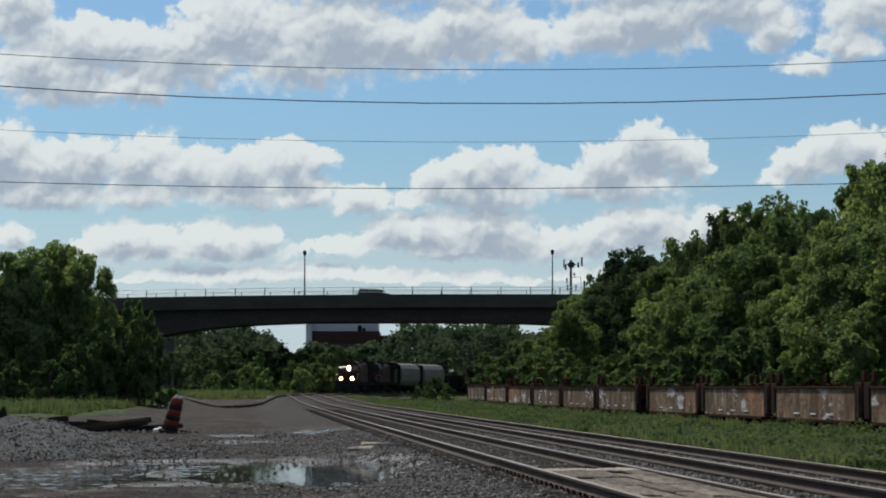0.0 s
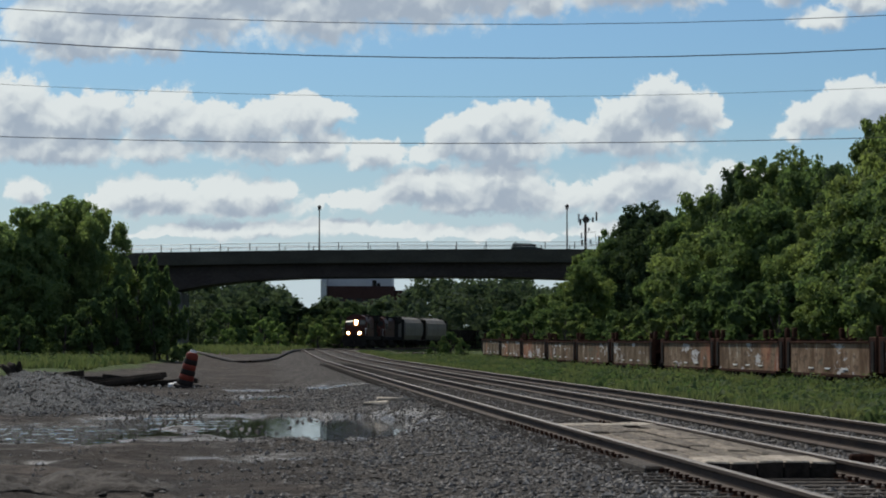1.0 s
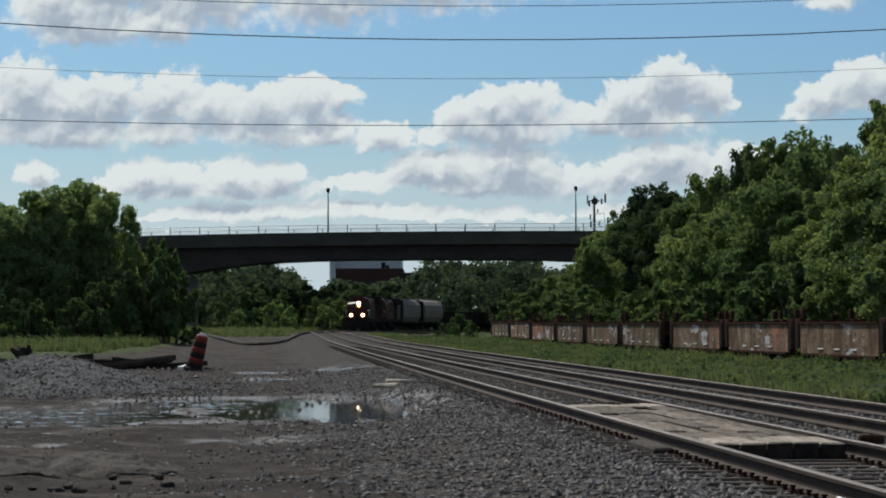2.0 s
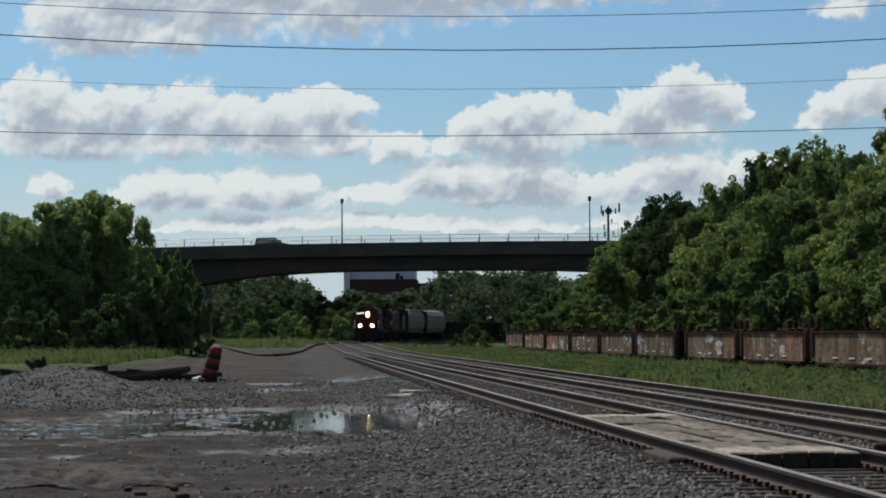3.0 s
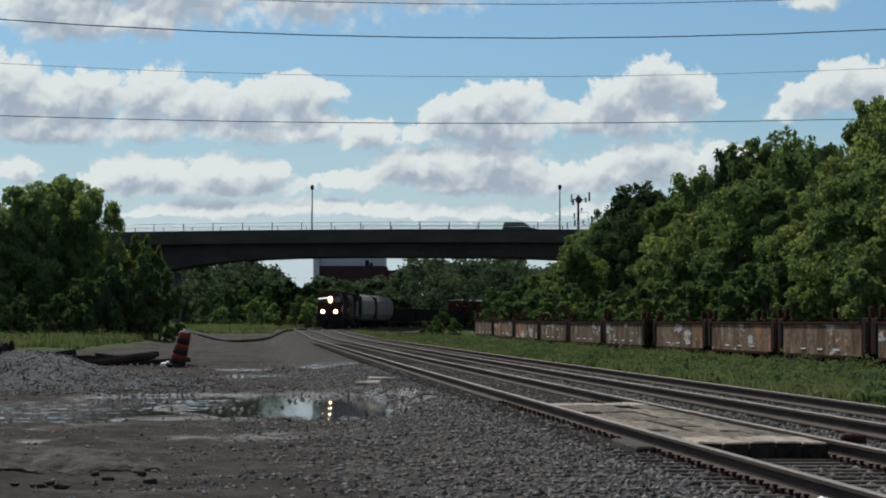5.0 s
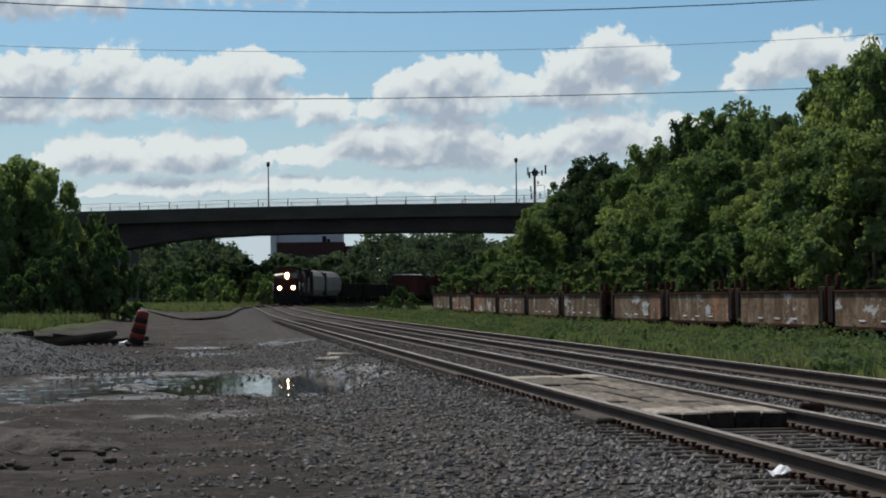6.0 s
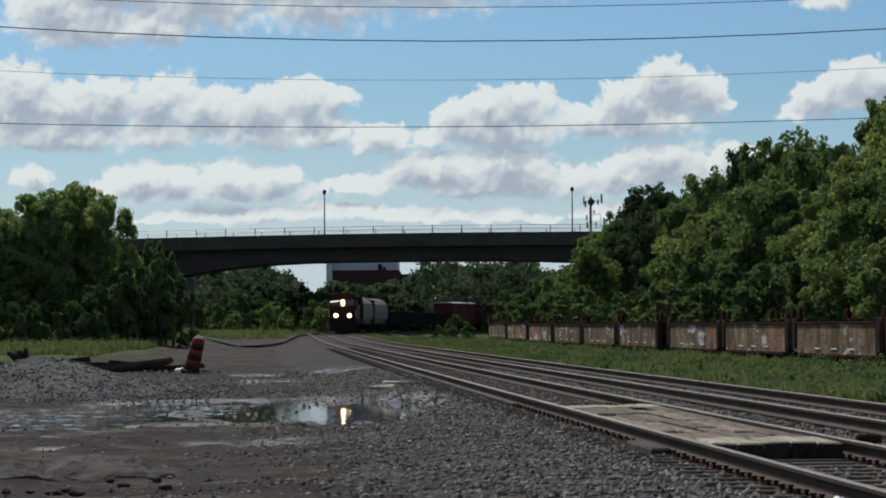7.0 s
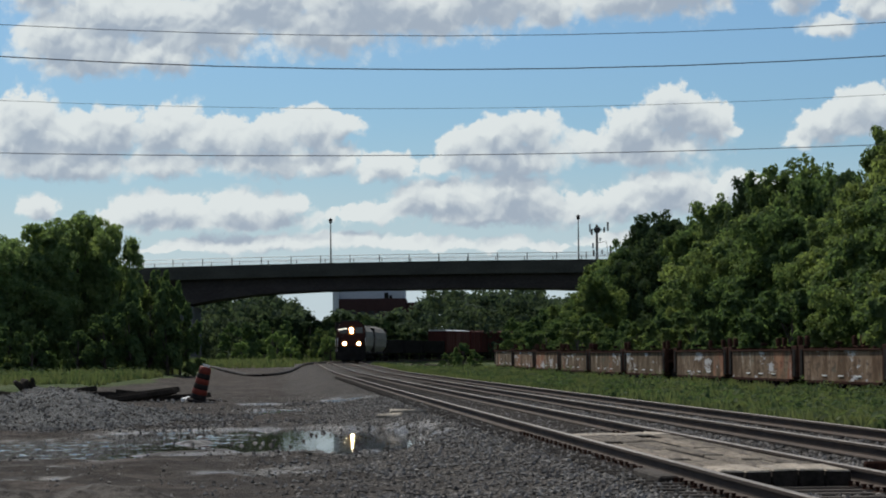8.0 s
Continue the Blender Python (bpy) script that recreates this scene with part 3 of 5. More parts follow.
def build_track(label, line, y1, rz, zfun, ties, tie_drop, plates=0):
    t = thing("railway_track", label, "railway track", kind="structure")
    for off in (-0.757, 0.757):
        part("rail", rail_mesh(bmesh.new(), line, off, -20.0, y1, 2.0, rz, zfun), [M_RAIL, M_RAILHEAD], t, "rusty steel rail with a shiny worn head")
    rng = random.Random(len(label))
    for i in range(ties):
        s = 8.0 + 0.52 * i + rng.uniform(-0.04, 0.04)
        x, y, a = on_line(line, s)
        ob = new("tie", TIE)
        ob.parent = t
        ob.matrix_basis = pose(x + rng.uniform(-0.05, 0.05), y, rz - 0.172 + zfun(y) - tie_drop * rng.uniform(0.6, 1.2), 0, 0, -math.degrees(a) + rng.uniform(-1.2, 1.2))
        if i < plates:
            for off in (-0.757, 0.757):
                p = new("tie_plate", TIE_PLATE)
                p.parent = t
                p.matrix_basis = pose(x + off * math.cos(a), y - off * math.sin(a), rz - 0.172 + zfun(y), 0, 0, -math.degrees(a))
    return t


track_1 = build_track("rusty main railway track on wooden ties in grey ballast", LINE_1, 470, RAIL_Z, rise, 260, 0.0, 60)
track_2 = build_track("curving railway track with ties half buried in ballast", LINE_2, 470, RAIL_Z, rise, 200, 0.02)
track_3 = build_track("weedy yard siding track under parked well cars", LINE_3, 330, -0.12, lambda y: rise(y), 60, 0.02)


def build_ballast():
    """Loose stones on the shoulders and between the ties."""
    rng = np.random.default_rng(5)
    verts, faces = [], []
    shapes = []
    octa = np.array([(1, 0, 0), (-0.9, 0.2, 0), (0, 1, 0.1), (0.1, -0.9, 0), (0.1, 0, 0.75), (0, 0.1, -0.7)])
    sides = np.array([(0, 2, 4), (2, 1, 4), (1, 3, 4), (3, 0, 4), (2, 0, 5), (1, 2, 5), (3, 1, 5), (0, 3, 5)])
    for k in range(8):
        shapes.append((octa * rng.uniform(0.65, 1.3, (6, 3)), sides))
    count = 0
    for i in range(66000):
        y = 12.0 + 62.0 * rng.random() ** 1.7
        c1, c2 = line_x(LINE_1, y), line_x(LINE_2, y)
        x = c1 - 6.4 + (c2 - c1 + 8.2) * rng.random()
        u = x - c1
        if u < -1.8 and rng.random() < ((-1.8 - u) / 4.6) ** 0.55 + 0.5 * noise.noise((x * 0.7, y * 0.35, 8.0)):
            continue
        if abs(u) < 0.78 and 22.0 < y < 35.0:
            continue
        if abs(u) < 1.3 and rng.random() < 0.45:
            continue
        if min(abs(abs(u) - 0.757), abs(abs(x - c2) - 0.757)) < 0.12:
            continue
        r = rng.uniform(0.014, 0.044)
        co, fs = shapes[int(rng.integers(8))]
        a = rng.random() * 6.28
        rot = np.array([[math.cos(a), -math.sin(a), 0], [math.sin(a), math.cos(a), 0], [0, 0, 1]])
        z = land(x, y)[0]
        verts.append((co * r) @ rot.T + np.array([x, y, z + 0.25 * r]))
        faces.append(fs + 6 * count)
        count += 1
    ob = mesh_np("ballast_stones", np.concatenate(verts).tolist(), np.concatenate(faces).tolist(), M_BALLAST)
    tagged(ob, "loose grey and brown crushed ballast stones", "ballast", kind="stuff")


def island_stone(nt):
    r = node(nt, 'ShaderNodeNewGeometry').outputs['Random Per Island']
    tc = nt.nodes.new('ShaderNodeTexCoord').outputs['Object']
    n = fnoise(nt, tc, 45.0, 4.0, 0.7)
    col = blend(nt, r, (0.030, 0.026, 0.022), (0.25, 0.232, 0.212))
    col = blend(nt, ramp(nt, fnoise(nt, tc, 0.8, 3.0), 0.45, 0.65, 0, 0.5), col, (0.085, 0.068, 0.056))
    return principled(nt, col, 0.9, bump=n, strength=0.4, dist=0.01)


M_BALLAST = material("mixed_ballast", island_stone)
build_ballast()


def build_crossing():
    """Timber crossing panels between and beside the rails of the near track."""
    c = thing("crossing_panel", "worn timber level-crossing deck between the rails", "rail crossing")
    rng = random.Random(4)
    for k in range(5):
        w = 1.30 / 5
        x0 = -0.65 + k * w
        cuts = [23.15, 24.2 + rng.uniform(-0.25, 0.3), 26.4 + rng.uniform(-0.5, 0.5), 28.9 + rng.uniform(-0.6, 0.6), 31.4 + rng.uniform(-0.6, 0.6), 33.5 + rng.uniform(-0.15, 0.15), 34.35]
        for i, (s0, s1) in enumerate(zip(cuts, cuts[1:])):
            pale = i in (0, 5)
            lift = 0.0 if pale else rng.choice((0.0, -0.01, -0.03, -0.045))
            bm = new_box(x0 + 0.007, x0 + w - 0.007, s0 + 0.012, s1 - 0.012, RAIL_Z - 0.19, RAIL_Z - 0.008 + lift + rng.uniform(-0.008, 0.008), bevel=0.016)
            bm.normal_update()
            # faces not turned up take a dark wood: their shade as colour
            for f in bm.faces:
                f.material_index = 0 if f.normal.z > 0.5 else 1
            for v in bm.verts:
                x, y, a = on_line(LINE_1, v.co.y)
                v.co = Vector((x + v.co.x * math.cos(a), y - v.co.x * math.sin(a), v.co.z + 0.014 * noise.noise((v.co.x * 6, v.co.y * 2, 1))))
            part("plank", bm, [M_PLANK_PALE if pale else M_PLANK, M_DEBRIS], c, "bleached timber end with dark sides, their shade put into the colour" if pale else "")
    for s0, s1 in ((24.15, 25.9),):
        bm = new_box(-1.06, -0.85, s0, s1 - 0.03, RAIL_Z - 0.24, RAIL_Z - 0.11, bevel=0.02)
        for v in bm.verts:
            x, y, a = on_line(LINE_1, v.co.y)
            v.co = Vector((x + v.co.x * math.cos(a), y, v.co.z))
        part("plank", bm, M_TIE, c, "half-buried side timber")


build_crossing()


# ---- road bridge ----
BRIDGE_Y = 350.0


def deck_z(x):
    """Top of the solid parapet: a gentle crest."""
    return 15.35 - 0.00018 * (x - 14.0) ** 2


def soffit_z(x):
    """Underside of the haunched girder between the piers."""
    return 11.27 - 1.9 * (min(abs(x + 2.0), 39.0) / 35.9) ** 3.6


def build_bridge():
    b = thing("road_bridge", "dark haunched concrete road bridge over the railway", "bridge", m=pose(0, BRIDGE_Y, 0))
    xs = [-150 + 5 * i for i in range(71)]

    def strip(top, bottom, y0, y1, mat, name):
        bm = bmesh.new()
        rings = [[bm.verts.new(p) for p in ((x, y0, bottom(x)), (x, y0, top(x)), (x, y1, top(x)), (x, y1, bottom(x)))] for x in xs]
        for a, c in zip(rings, rings[1:]):
            for k in range(4):
                bm.faces.new((a[k], a[(k + 1) % 4], c[(k + 1) % 4], c[k]))
        bm.faces.new(rings[0]), bm.faces.new(list(reversed(rings[-1])))
        bmesh.ops.recalc_face_normals(bm, faces=bm.faces)
        return part(name, bm, mat, b)

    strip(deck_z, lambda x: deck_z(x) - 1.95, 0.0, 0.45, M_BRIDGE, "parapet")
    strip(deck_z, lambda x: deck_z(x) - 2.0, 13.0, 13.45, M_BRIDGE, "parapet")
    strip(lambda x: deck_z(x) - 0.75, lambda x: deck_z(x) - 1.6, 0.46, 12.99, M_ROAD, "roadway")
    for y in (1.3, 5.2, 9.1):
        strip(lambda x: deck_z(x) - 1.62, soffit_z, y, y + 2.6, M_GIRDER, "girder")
    for x in (-39.8, 35.8):
        bm = bmesh.new()
        box(bm, x - 1.9, x + 1.9, 1.0, 12.2, -0.5, soffit_z(x) - 0.02, bevel=0.25)
        part("pier", bm, M_PIER, b, "pale grey concrete wall pier")
    for x in (-105.0, 100.0, 165.0):
        part("pier", new_box(x - 1.9, x + 1.9, 1.0, 12.2, -0.5, soffit_z(x) - 0.02, bevel=0.25), M_PIER, b)
    for y in (0.2, 13.2):
        for k in range(56):
            x = -17.5 - 1.5 + 4.36 * (k - 24)
            part("railing_post", new_box(x - 0.06, x + 0.06, y - 0.05, y + 0.05, deck_z(x) - 0.01, deck_z(x) + 1.10, bevel=0.012), M_POLE, b)
        for h, r in ((1.06, 0.05), (0.72, 0.022), (0.38, 0.022)):
            part("railing_bar", new_tube([(x, y, deck_z(x) + h) for x in xs], r, 6), M_ALU, b)
    return b


build_bridge()


def build_lamp(x, z):
    l = thing("street_lamp", "tall brown street lamp with a small lantern head on the bridge", "street lamp", "bridge lamps", m=pose(x, BRIDGE_Y + 0.72, z))
    part("base", new_tube([(0, 0, 0), (0, 0, 0.9)], [0.17, 0.15], 10), M_POLE, l)
    part("pole", new_tube([(0, 0, 0.9), (0, 0, 3.5), (0, 0, 6.7)], [0.12, 0.10, 0.075], 10), M_POLE, l)
    part("lantern", new_tube([(0, 0, 6.62), (0, 0, 6.72), (0, 0, 6.85), (0, 0, 7.1), (0, 0, 7.2)], [0.10, 0.2, 0.23, 0.27, 0.26], 10), M_POLE, l)
    part("cap", new_tube([(0, 0, 7.2), (0, 0, 7.3), (0, 0, 7.42)], [0.30, 0.20, 0.05], 10), M_POLE, l)
    return l


for lx in (-17.5, 19.15):
    build_lamp(lx, deck_z(lx) - 0.75)


def build_mast():
    """Mobile-phone mast well behind the bridge."""
    m = thing("antenna_mast", "phone mast crowded with antenna panels and dishes", "antenna mast", m=pose(26.2, 420.0, 0))
    part("pole", new_tube([(0, 0, 0.3), (0, 0, 12), (0, 0, 24.2)], [0.36, 0.28, 0.2], 10), M_POLE, m)
    part("headframe", new_tube([(-0.95, 0, 23.4), (0.95, 0, 23.4)], 0.08, 6), M_POLE, m)
    part("headframe", new_tube([(-0.2, 0, 21.0), (1.7, 0, 21.2), (1.9, 0, 19.0), (-0.1, 0, 18.6)], 0.05, 6), M_POLE, m)
    part("dish", new_tube([(0.05, -0.5, 23.3), (0.05, -0.3, 23.3)], [0.62, 0.4], 14), M_POLE, m)
    rng = random.Random(3)
    for x, z, h in ((-1.2, 23.6, 1.5), (-0.9, 22.9, 1.0), (1.95, 23.9, 1.6), (1.3, 23.3, 0.9), (2.4, 19.6, 1.8), (2.1, 18.6, 1.0), (-0.7, 20.5, 1.0), (-0.6, 19.2, 1.1), (0.9, 19.4, 0.8), (0.6, 21.6, 0.6)):
        part("antenna_panel", new_box(x - 0.16, x + 0.16, -0.2, 0.05, z - h / 2, z + h / 2, bevel=0.04), M_ALU if rng.random() < 0.3 else M_POLE, m)
    part("equipment_cabinet", new_box(-1.2, 1.6, -0.6, 0.6, 16.4, 17.2, bevel=0.06), M_POLE, m)


build_mast()


# ---- far building ----
def build_hall():
    h = thing("industrial_building", "dark red brick industrial building with a pale upper storey", "building", m=pose(0, 520.0, 0))
    part("brick_wall", new_box(-24.3, -9.6, 0, 24, 0, 13.9, bevel=0.05), M_BRICK, h)
    part("brick_wall", new_box(-9.58, -5.5, 2, 24, 0, 13.0, bevel=0.05), M_BRICK, h)
    part("upper_storey", new_box(-24.3, -10.0, 3, 26, 13.9, 17.0, bevel=0.05), M_PANEL, h, "pale blue-grey cladding")
    part("stair_tower", new_box(-25.6, -24.32, -0.6, 8, 0, 15.4, bevel=0.05), M_PANEL, h)
    part("roof_edge", new_box(-25.6, -24.32, -0.6, 8, 15.42, 15.9, bevel=0.04), M_WHITE, h)
    part("chimney", new_box(-14.3, -13.4, 0.4, 1.5, 13.92, 15.2, bevel=0.05), M_BLACK, h)
    part("roof_unit", new_box(-13.3, -12.6, 0.3, 2.0, 13.92, 14.6, bevel=0.05), M_BLACK, h)
    for i in range(7):
        x = -23.8 + 2.0 * i
        w = part("window", new_box(x, x + 1.3, -0.03, 0.05, 9.4, 11.2, bevel=0.02), M_GLASS, h)


build_hall()


# ---- plants ----
def leaves(rng, centers, radii, per, size, flat=0.75):
    """Kite-shaped leaf sprays scattered through round clumps."""
    n = len(centers) * per
    c = np.repeat(np.array(centers), per, axis=0)
    r = np.repeat(np.array(radii), per)[:, None]
    d = rng.normal(size=(n, 3))
    d /= np.linalg.norm(d, axis=1)[:, None]
    pos = c + d * r * (rng.random((n, 1)) ** 0.42) * np.array([1, 1, flat])
    nrm = d + rng.normal(size=(n, 3)) * 0.42 + np.array([0, 0, 0.25])
    nrm /= np.linalg.norm(nrm, axis=1)[:, None]
    a = np.cross(nrm, rng.normal(size=(n, 3)))
    a /= np.linalg.norm(a, axis=1)[:, None]
    b = np.cross(nrm, a)
    s = (size * rng.uniform(0.6, 1.35, (n, 1)))
    v = np.stack([pos - a * s, pos + b * s * 0.62 + nrm * s * 0.12, pos + a * s, pos - b * s * 0.62 + nrm * s * 0.12], 1).reshape(-1, 3)
    f = np.arange(4 * n).reshape(-1, 4)
    return v, f


def make_tree(seed, height, spread, lobes, subs, per, size, mat, label, low=0.12, name="tree"):
    """Trunk, limbs and a crown of rounded lobes, each a heap of leafy clumps with dark gaps between."""
    rng = np.random.default_rng(seed)
    t = thing(name, label, "tree" if name == "tree" else "shrub", "", m=pose(0, 0, 0))
    bm = bmesh.new()
    lean = rng.normal(size=2) * 0.03 * height
    top = Vector((lean[0], lean[1], height * 0.82))
    r0 = 0.020 * height + 0.05
    tube(bm, [(0, 0, -0.3), top * 0.25, top * 0.55, top], [r0 * 1.25, r0, r0 * 0.6, r0 * 0.12], 8)
    centers, radii, cores, core_r = [], [], [], []
    for k in range(lobes):
        h = low + (0.88 - low) * ((k + 0.5) / lobes) ** 0.85
        prof = max(0.12, 1.0 - (abs(h - 0.42) / 0.56) ** 2.2) if low > 0.05 else max(0.15, 1 - h ** 2.4) ** 0.6
        ang = k * 2.4 + rng.normal() * 0.4
        rad = spread * prof * rng.uniform(0.45, 0.95)
        big = rng.uniform(0.11, 0.18) * height * (0.7 + 0.3 * prof)
        p = np.array([lean[0] * h + rad * math.cos(ang), lean[1] * h + rad * math.sin(ang), max(height * h * rng.uniform(0.93, 1.04), big * 0.5)])
        cores.append(p)
        core_r.append(big * 0.72)
        out = np.array([math.cos(ang), math.sin(ang), 0.7])
        for j in range(subs):
            d = rng.normal(size=3) + 0.55 * out
            d /= np.linalg.norm(d)
            centers.append(p + d * big * np.array([1, 1, 0.85]) * rng.uniform(0.7, 1.05))
            radii.append(big * rng.uniform(0.22, 0.46))
        if k % 2 == 0:
            base = top * max(0.12, h * 0.55)
            mid = (base + Vector(p)) * 0.5 + Vector((0, 0, 0.04 * height))
            tube(bm, [base, mid, Vector(p)], [r0 * 0.42, r0 * 0.25, r0 * 0.06], 5)
    part("trunk", bm, M_BARK, t)
    v, f = leaves(rng, centers, radii, per, size)
    v2, f2 = leaves(rng, cores, core_r, per * 3, size * 1.35)
    v, f = np.concatenate([v, v2]), np.concatenate([f, f2 + len(v)])
    v[:, 2] *= height / np.quantile(v[:, 2], 0.9985)
    mesh_np("crown", v.tolist(), f.tolist(), mat, t)
    return t


TREE_LABEL = "tall leafy green tree at the edge of the rail yard"
protos = [make_tree(11 + i, 12.0, sp, 24, 10, 78, sz, M_LEAF, TREE_LABEL) for i, (sp, sz) in enumerate(((3.3, 0.150), (2.9, 0.145), (3.6, 0.155)))]
# fourth kind: darker leaves paint the shaded columns of the back row
protos.append(make_tree(17, 12.0, 3.0, 24, 10, 78, 0.145, M_LEAF_DARK, "tall tree at the edge of the rail yard with shade put into its leaf colour"))


PLANTED = set()


def plant(proto, x, y, scale, turn, label="", sink=0.0, girth=1.0):
    m = pose(x, y, land(x, y)[0] - sink, 0, 0, turn)
    if proto.name in PLANTED:
        o = copy_thing(proto, m)
    else:
        PLANTED.add(proto.name)
        proto.matrix_basis = m
        o = proto
    o.scale = (scale * girth, scale * girth, scale)
    if label:
        o["label"] = label
    return o


def tall(rise_up, y):
    """Height of a tree whose top stands so far above eye level at 4200 m."""
    return rise_up * y / 4200.0 + CAM_Z


def row_of_trees():
    rng = random.Random(21)
    # bearing and rise (metres at 4200 m), distance, kind (3: leaves coloured for shade), girth
    for b, up, y, k, g in (
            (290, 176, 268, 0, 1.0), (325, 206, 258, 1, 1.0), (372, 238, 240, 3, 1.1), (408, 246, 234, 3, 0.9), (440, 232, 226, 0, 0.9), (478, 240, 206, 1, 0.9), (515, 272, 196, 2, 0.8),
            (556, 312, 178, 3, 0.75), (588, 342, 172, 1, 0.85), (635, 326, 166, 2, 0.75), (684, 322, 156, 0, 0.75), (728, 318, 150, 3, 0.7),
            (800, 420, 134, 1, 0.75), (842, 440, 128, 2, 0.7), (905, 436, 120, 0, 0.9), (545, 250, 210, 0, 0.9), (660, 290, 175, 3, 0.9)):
        plant(protos[k], b * y / 4200.0, y, tall(up, y) / 12.0, rng.uniform(0, 360), girth=g * 12.0 / 12.5)
    # younger trees in front
    for b, up, y, k in ((206, 90, 228, 0), (240, 108, 220, 1), (268, 142, 214, 2), (420, 150, 176, 1), (462, 206, 166, 2), (500, 196, 158, 0), (548, 224, 152, 1),
                        (604, 250, 144, 2), (640, 206, 136, 0), (690, 262, 128, 1), (735, 230, 118, 2), (790, 300, 110, 0), (850, 290, 104, 1), (905, 300, 100, 2)):
        plant(protos[k], b * y / 4200.0, y, tall(up, y) / 12.0, rng.uniform(0, 360), girth=rng.uniform(0.85, 1.15), label="young leafy tree behind the parked well cars")


row_of_trees()
low_bush = make_tree(41, 4.2, 2.4, 16, 8, 46, 0.12, M_LEAF, "dense green shrub beside the parked cars", low=0.02, name="shrub")
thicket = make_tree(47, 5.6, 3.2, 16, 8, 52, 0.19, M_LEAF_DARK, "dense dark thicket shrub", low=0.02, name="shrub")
left_tree = make_tree(51, 11.0, 3.0, 28, 12, 84, 0.115, M_LEAF_LEFT, "dense dark green tree beside the dirt lot", low=0.06)
pale_bush = make_tree(59, 4.0, 2.4, 12, 8, 40, 0.17, M_LEAF_PALE, "bright green rounded bush in the meadow", low=0.02, name="shrub")


def shrubs():
    rng = random.Random(8)
    for i in range(26):
        y = 98 + i * 6.3
        x = 25.75 - 0.093 * y + 3.6 + rng.uniform(-0.4, 1.6)
        plant(low_bush, x, y, rng.uniform(0.6, 1.3), rng.uniform(0, 360))
    for b, up, y, g in ((-598, 236, 170, 0.62), (-655, 250, 172, 0.85), (-724, 236, 168, 0.9), (-780, 210, 166, 0.9), (-836, 192, 170, 0.9), (-905, 190, 166, 1.0), (-690, 200, 180, 1.0), (-625, 190, 178, 0.8)):
        plant(left_tree, b * y / 4200.0, y, tall(up, y) / 11.0, rng.uniform(0, 360), girth=g)
    for b, up, y, g in ((-512, 146, 171, 0.40), (-492, 128, 170, 0.42), (-478, 90, 169, 0.55), (-530, 112, 166, 0.65), (-565, 90, 164, 0.8), (-610, 70, 162, 0.9), (-500, 60, 165, 0.9), (-660, 40, 160, 1.0), (-740, 40, 158, 1.0), (-820, 50, 158, 1.0)):
        plant(low_bush, b * y / 4200.0, y, tall(up, y) / 4.2, rng.uniform(0, 360), "low green shrub at the foot of the trees", girth=g)
    # bushes in the meadow and at the bend
    for x, y, k in ((-21.9, 300, 0.95), (-20.4, 303, 0.85), (-27.5, 312, 0.7), (-16.2, 322, 0.9), (-13.2, 334, 1.0)):
        plant(pale_bush, x, y, k, rng.uniform(0, 360), girth=0.8)
    for x, y, k in ((-28.0, 320, 1.3), (-17.0, 326, 1.1), (-14.0, 338, 1.4), (-25.0, 334, 1.4),
                    (-10.5, 348, 1.4), (1.3, 228, 0.62), (2.4, 222, 0.42), (-0.2, 233, 0.4), (9.5, 250, 1.1), (11.5, 262, 1.5), (8.8, 272, 1.2)):
        plant(low_bush, x, y, k, rng.uniform(0, 360), "rounded green bush in the meadow by the railway")
    for i in range(30):
        y = 352 + rng.uniform(0, 42)
        x = -30 + 1.0 * i + rng.uniform(-1, 1)
        if x < line_x(LINE_2, y) - 5.5:
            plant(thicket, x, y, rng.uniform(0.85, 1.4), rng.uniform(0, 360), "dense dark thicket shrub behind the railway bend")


shrubs()


def build_woods():
    """Woodland behind the bridge."""
    rng = np.random.default_rng(77)
    centers, radii = [], []
    for i in range(3600):
        x = rng.uniform(-110, 95)
        y = rng.uniform(400, 500)
        top = 13.2 + 1.2 * noise.noise((x * 0.06, 0.3, 0)) + 2.4 * noise.noise((x * 0.19, y * 0.05, 3)) - 0.012 * (500 - y)
        top -= 6.6 * math.exp(-(((x / y) + 0.056) / 0.008) ** 2) + 4.6 * math.exp(-(((x / y) + 0.034) / 0.015) ** 2) + 2.4 * math.exp(-(((x / y) + 0.0165) / 0.004) ** 2)
        h = top * rng.random() ** 0.62
        centers.append((x, y, 0.4 + h * 0.92))
        radii.append(rng.uniform(1.2, 2.2))
    for i in range(900):
        centers.append((rng.uniform(-110, 95), rng.uniform(415, 500), rng.uniform(0.5, 3.2)))
        radii.append(rng.uniform(1.2, 2.0))
    v, f = leaves(rng, centers, radii, 62, 0.42, 0.85)
    tagged(mesh_np("far_woods", v.tolist(), f.tolist(), M_LEAF_FAR), "dark green woodland beyond the bridge", "woods", kind="stuff")


build_woods()


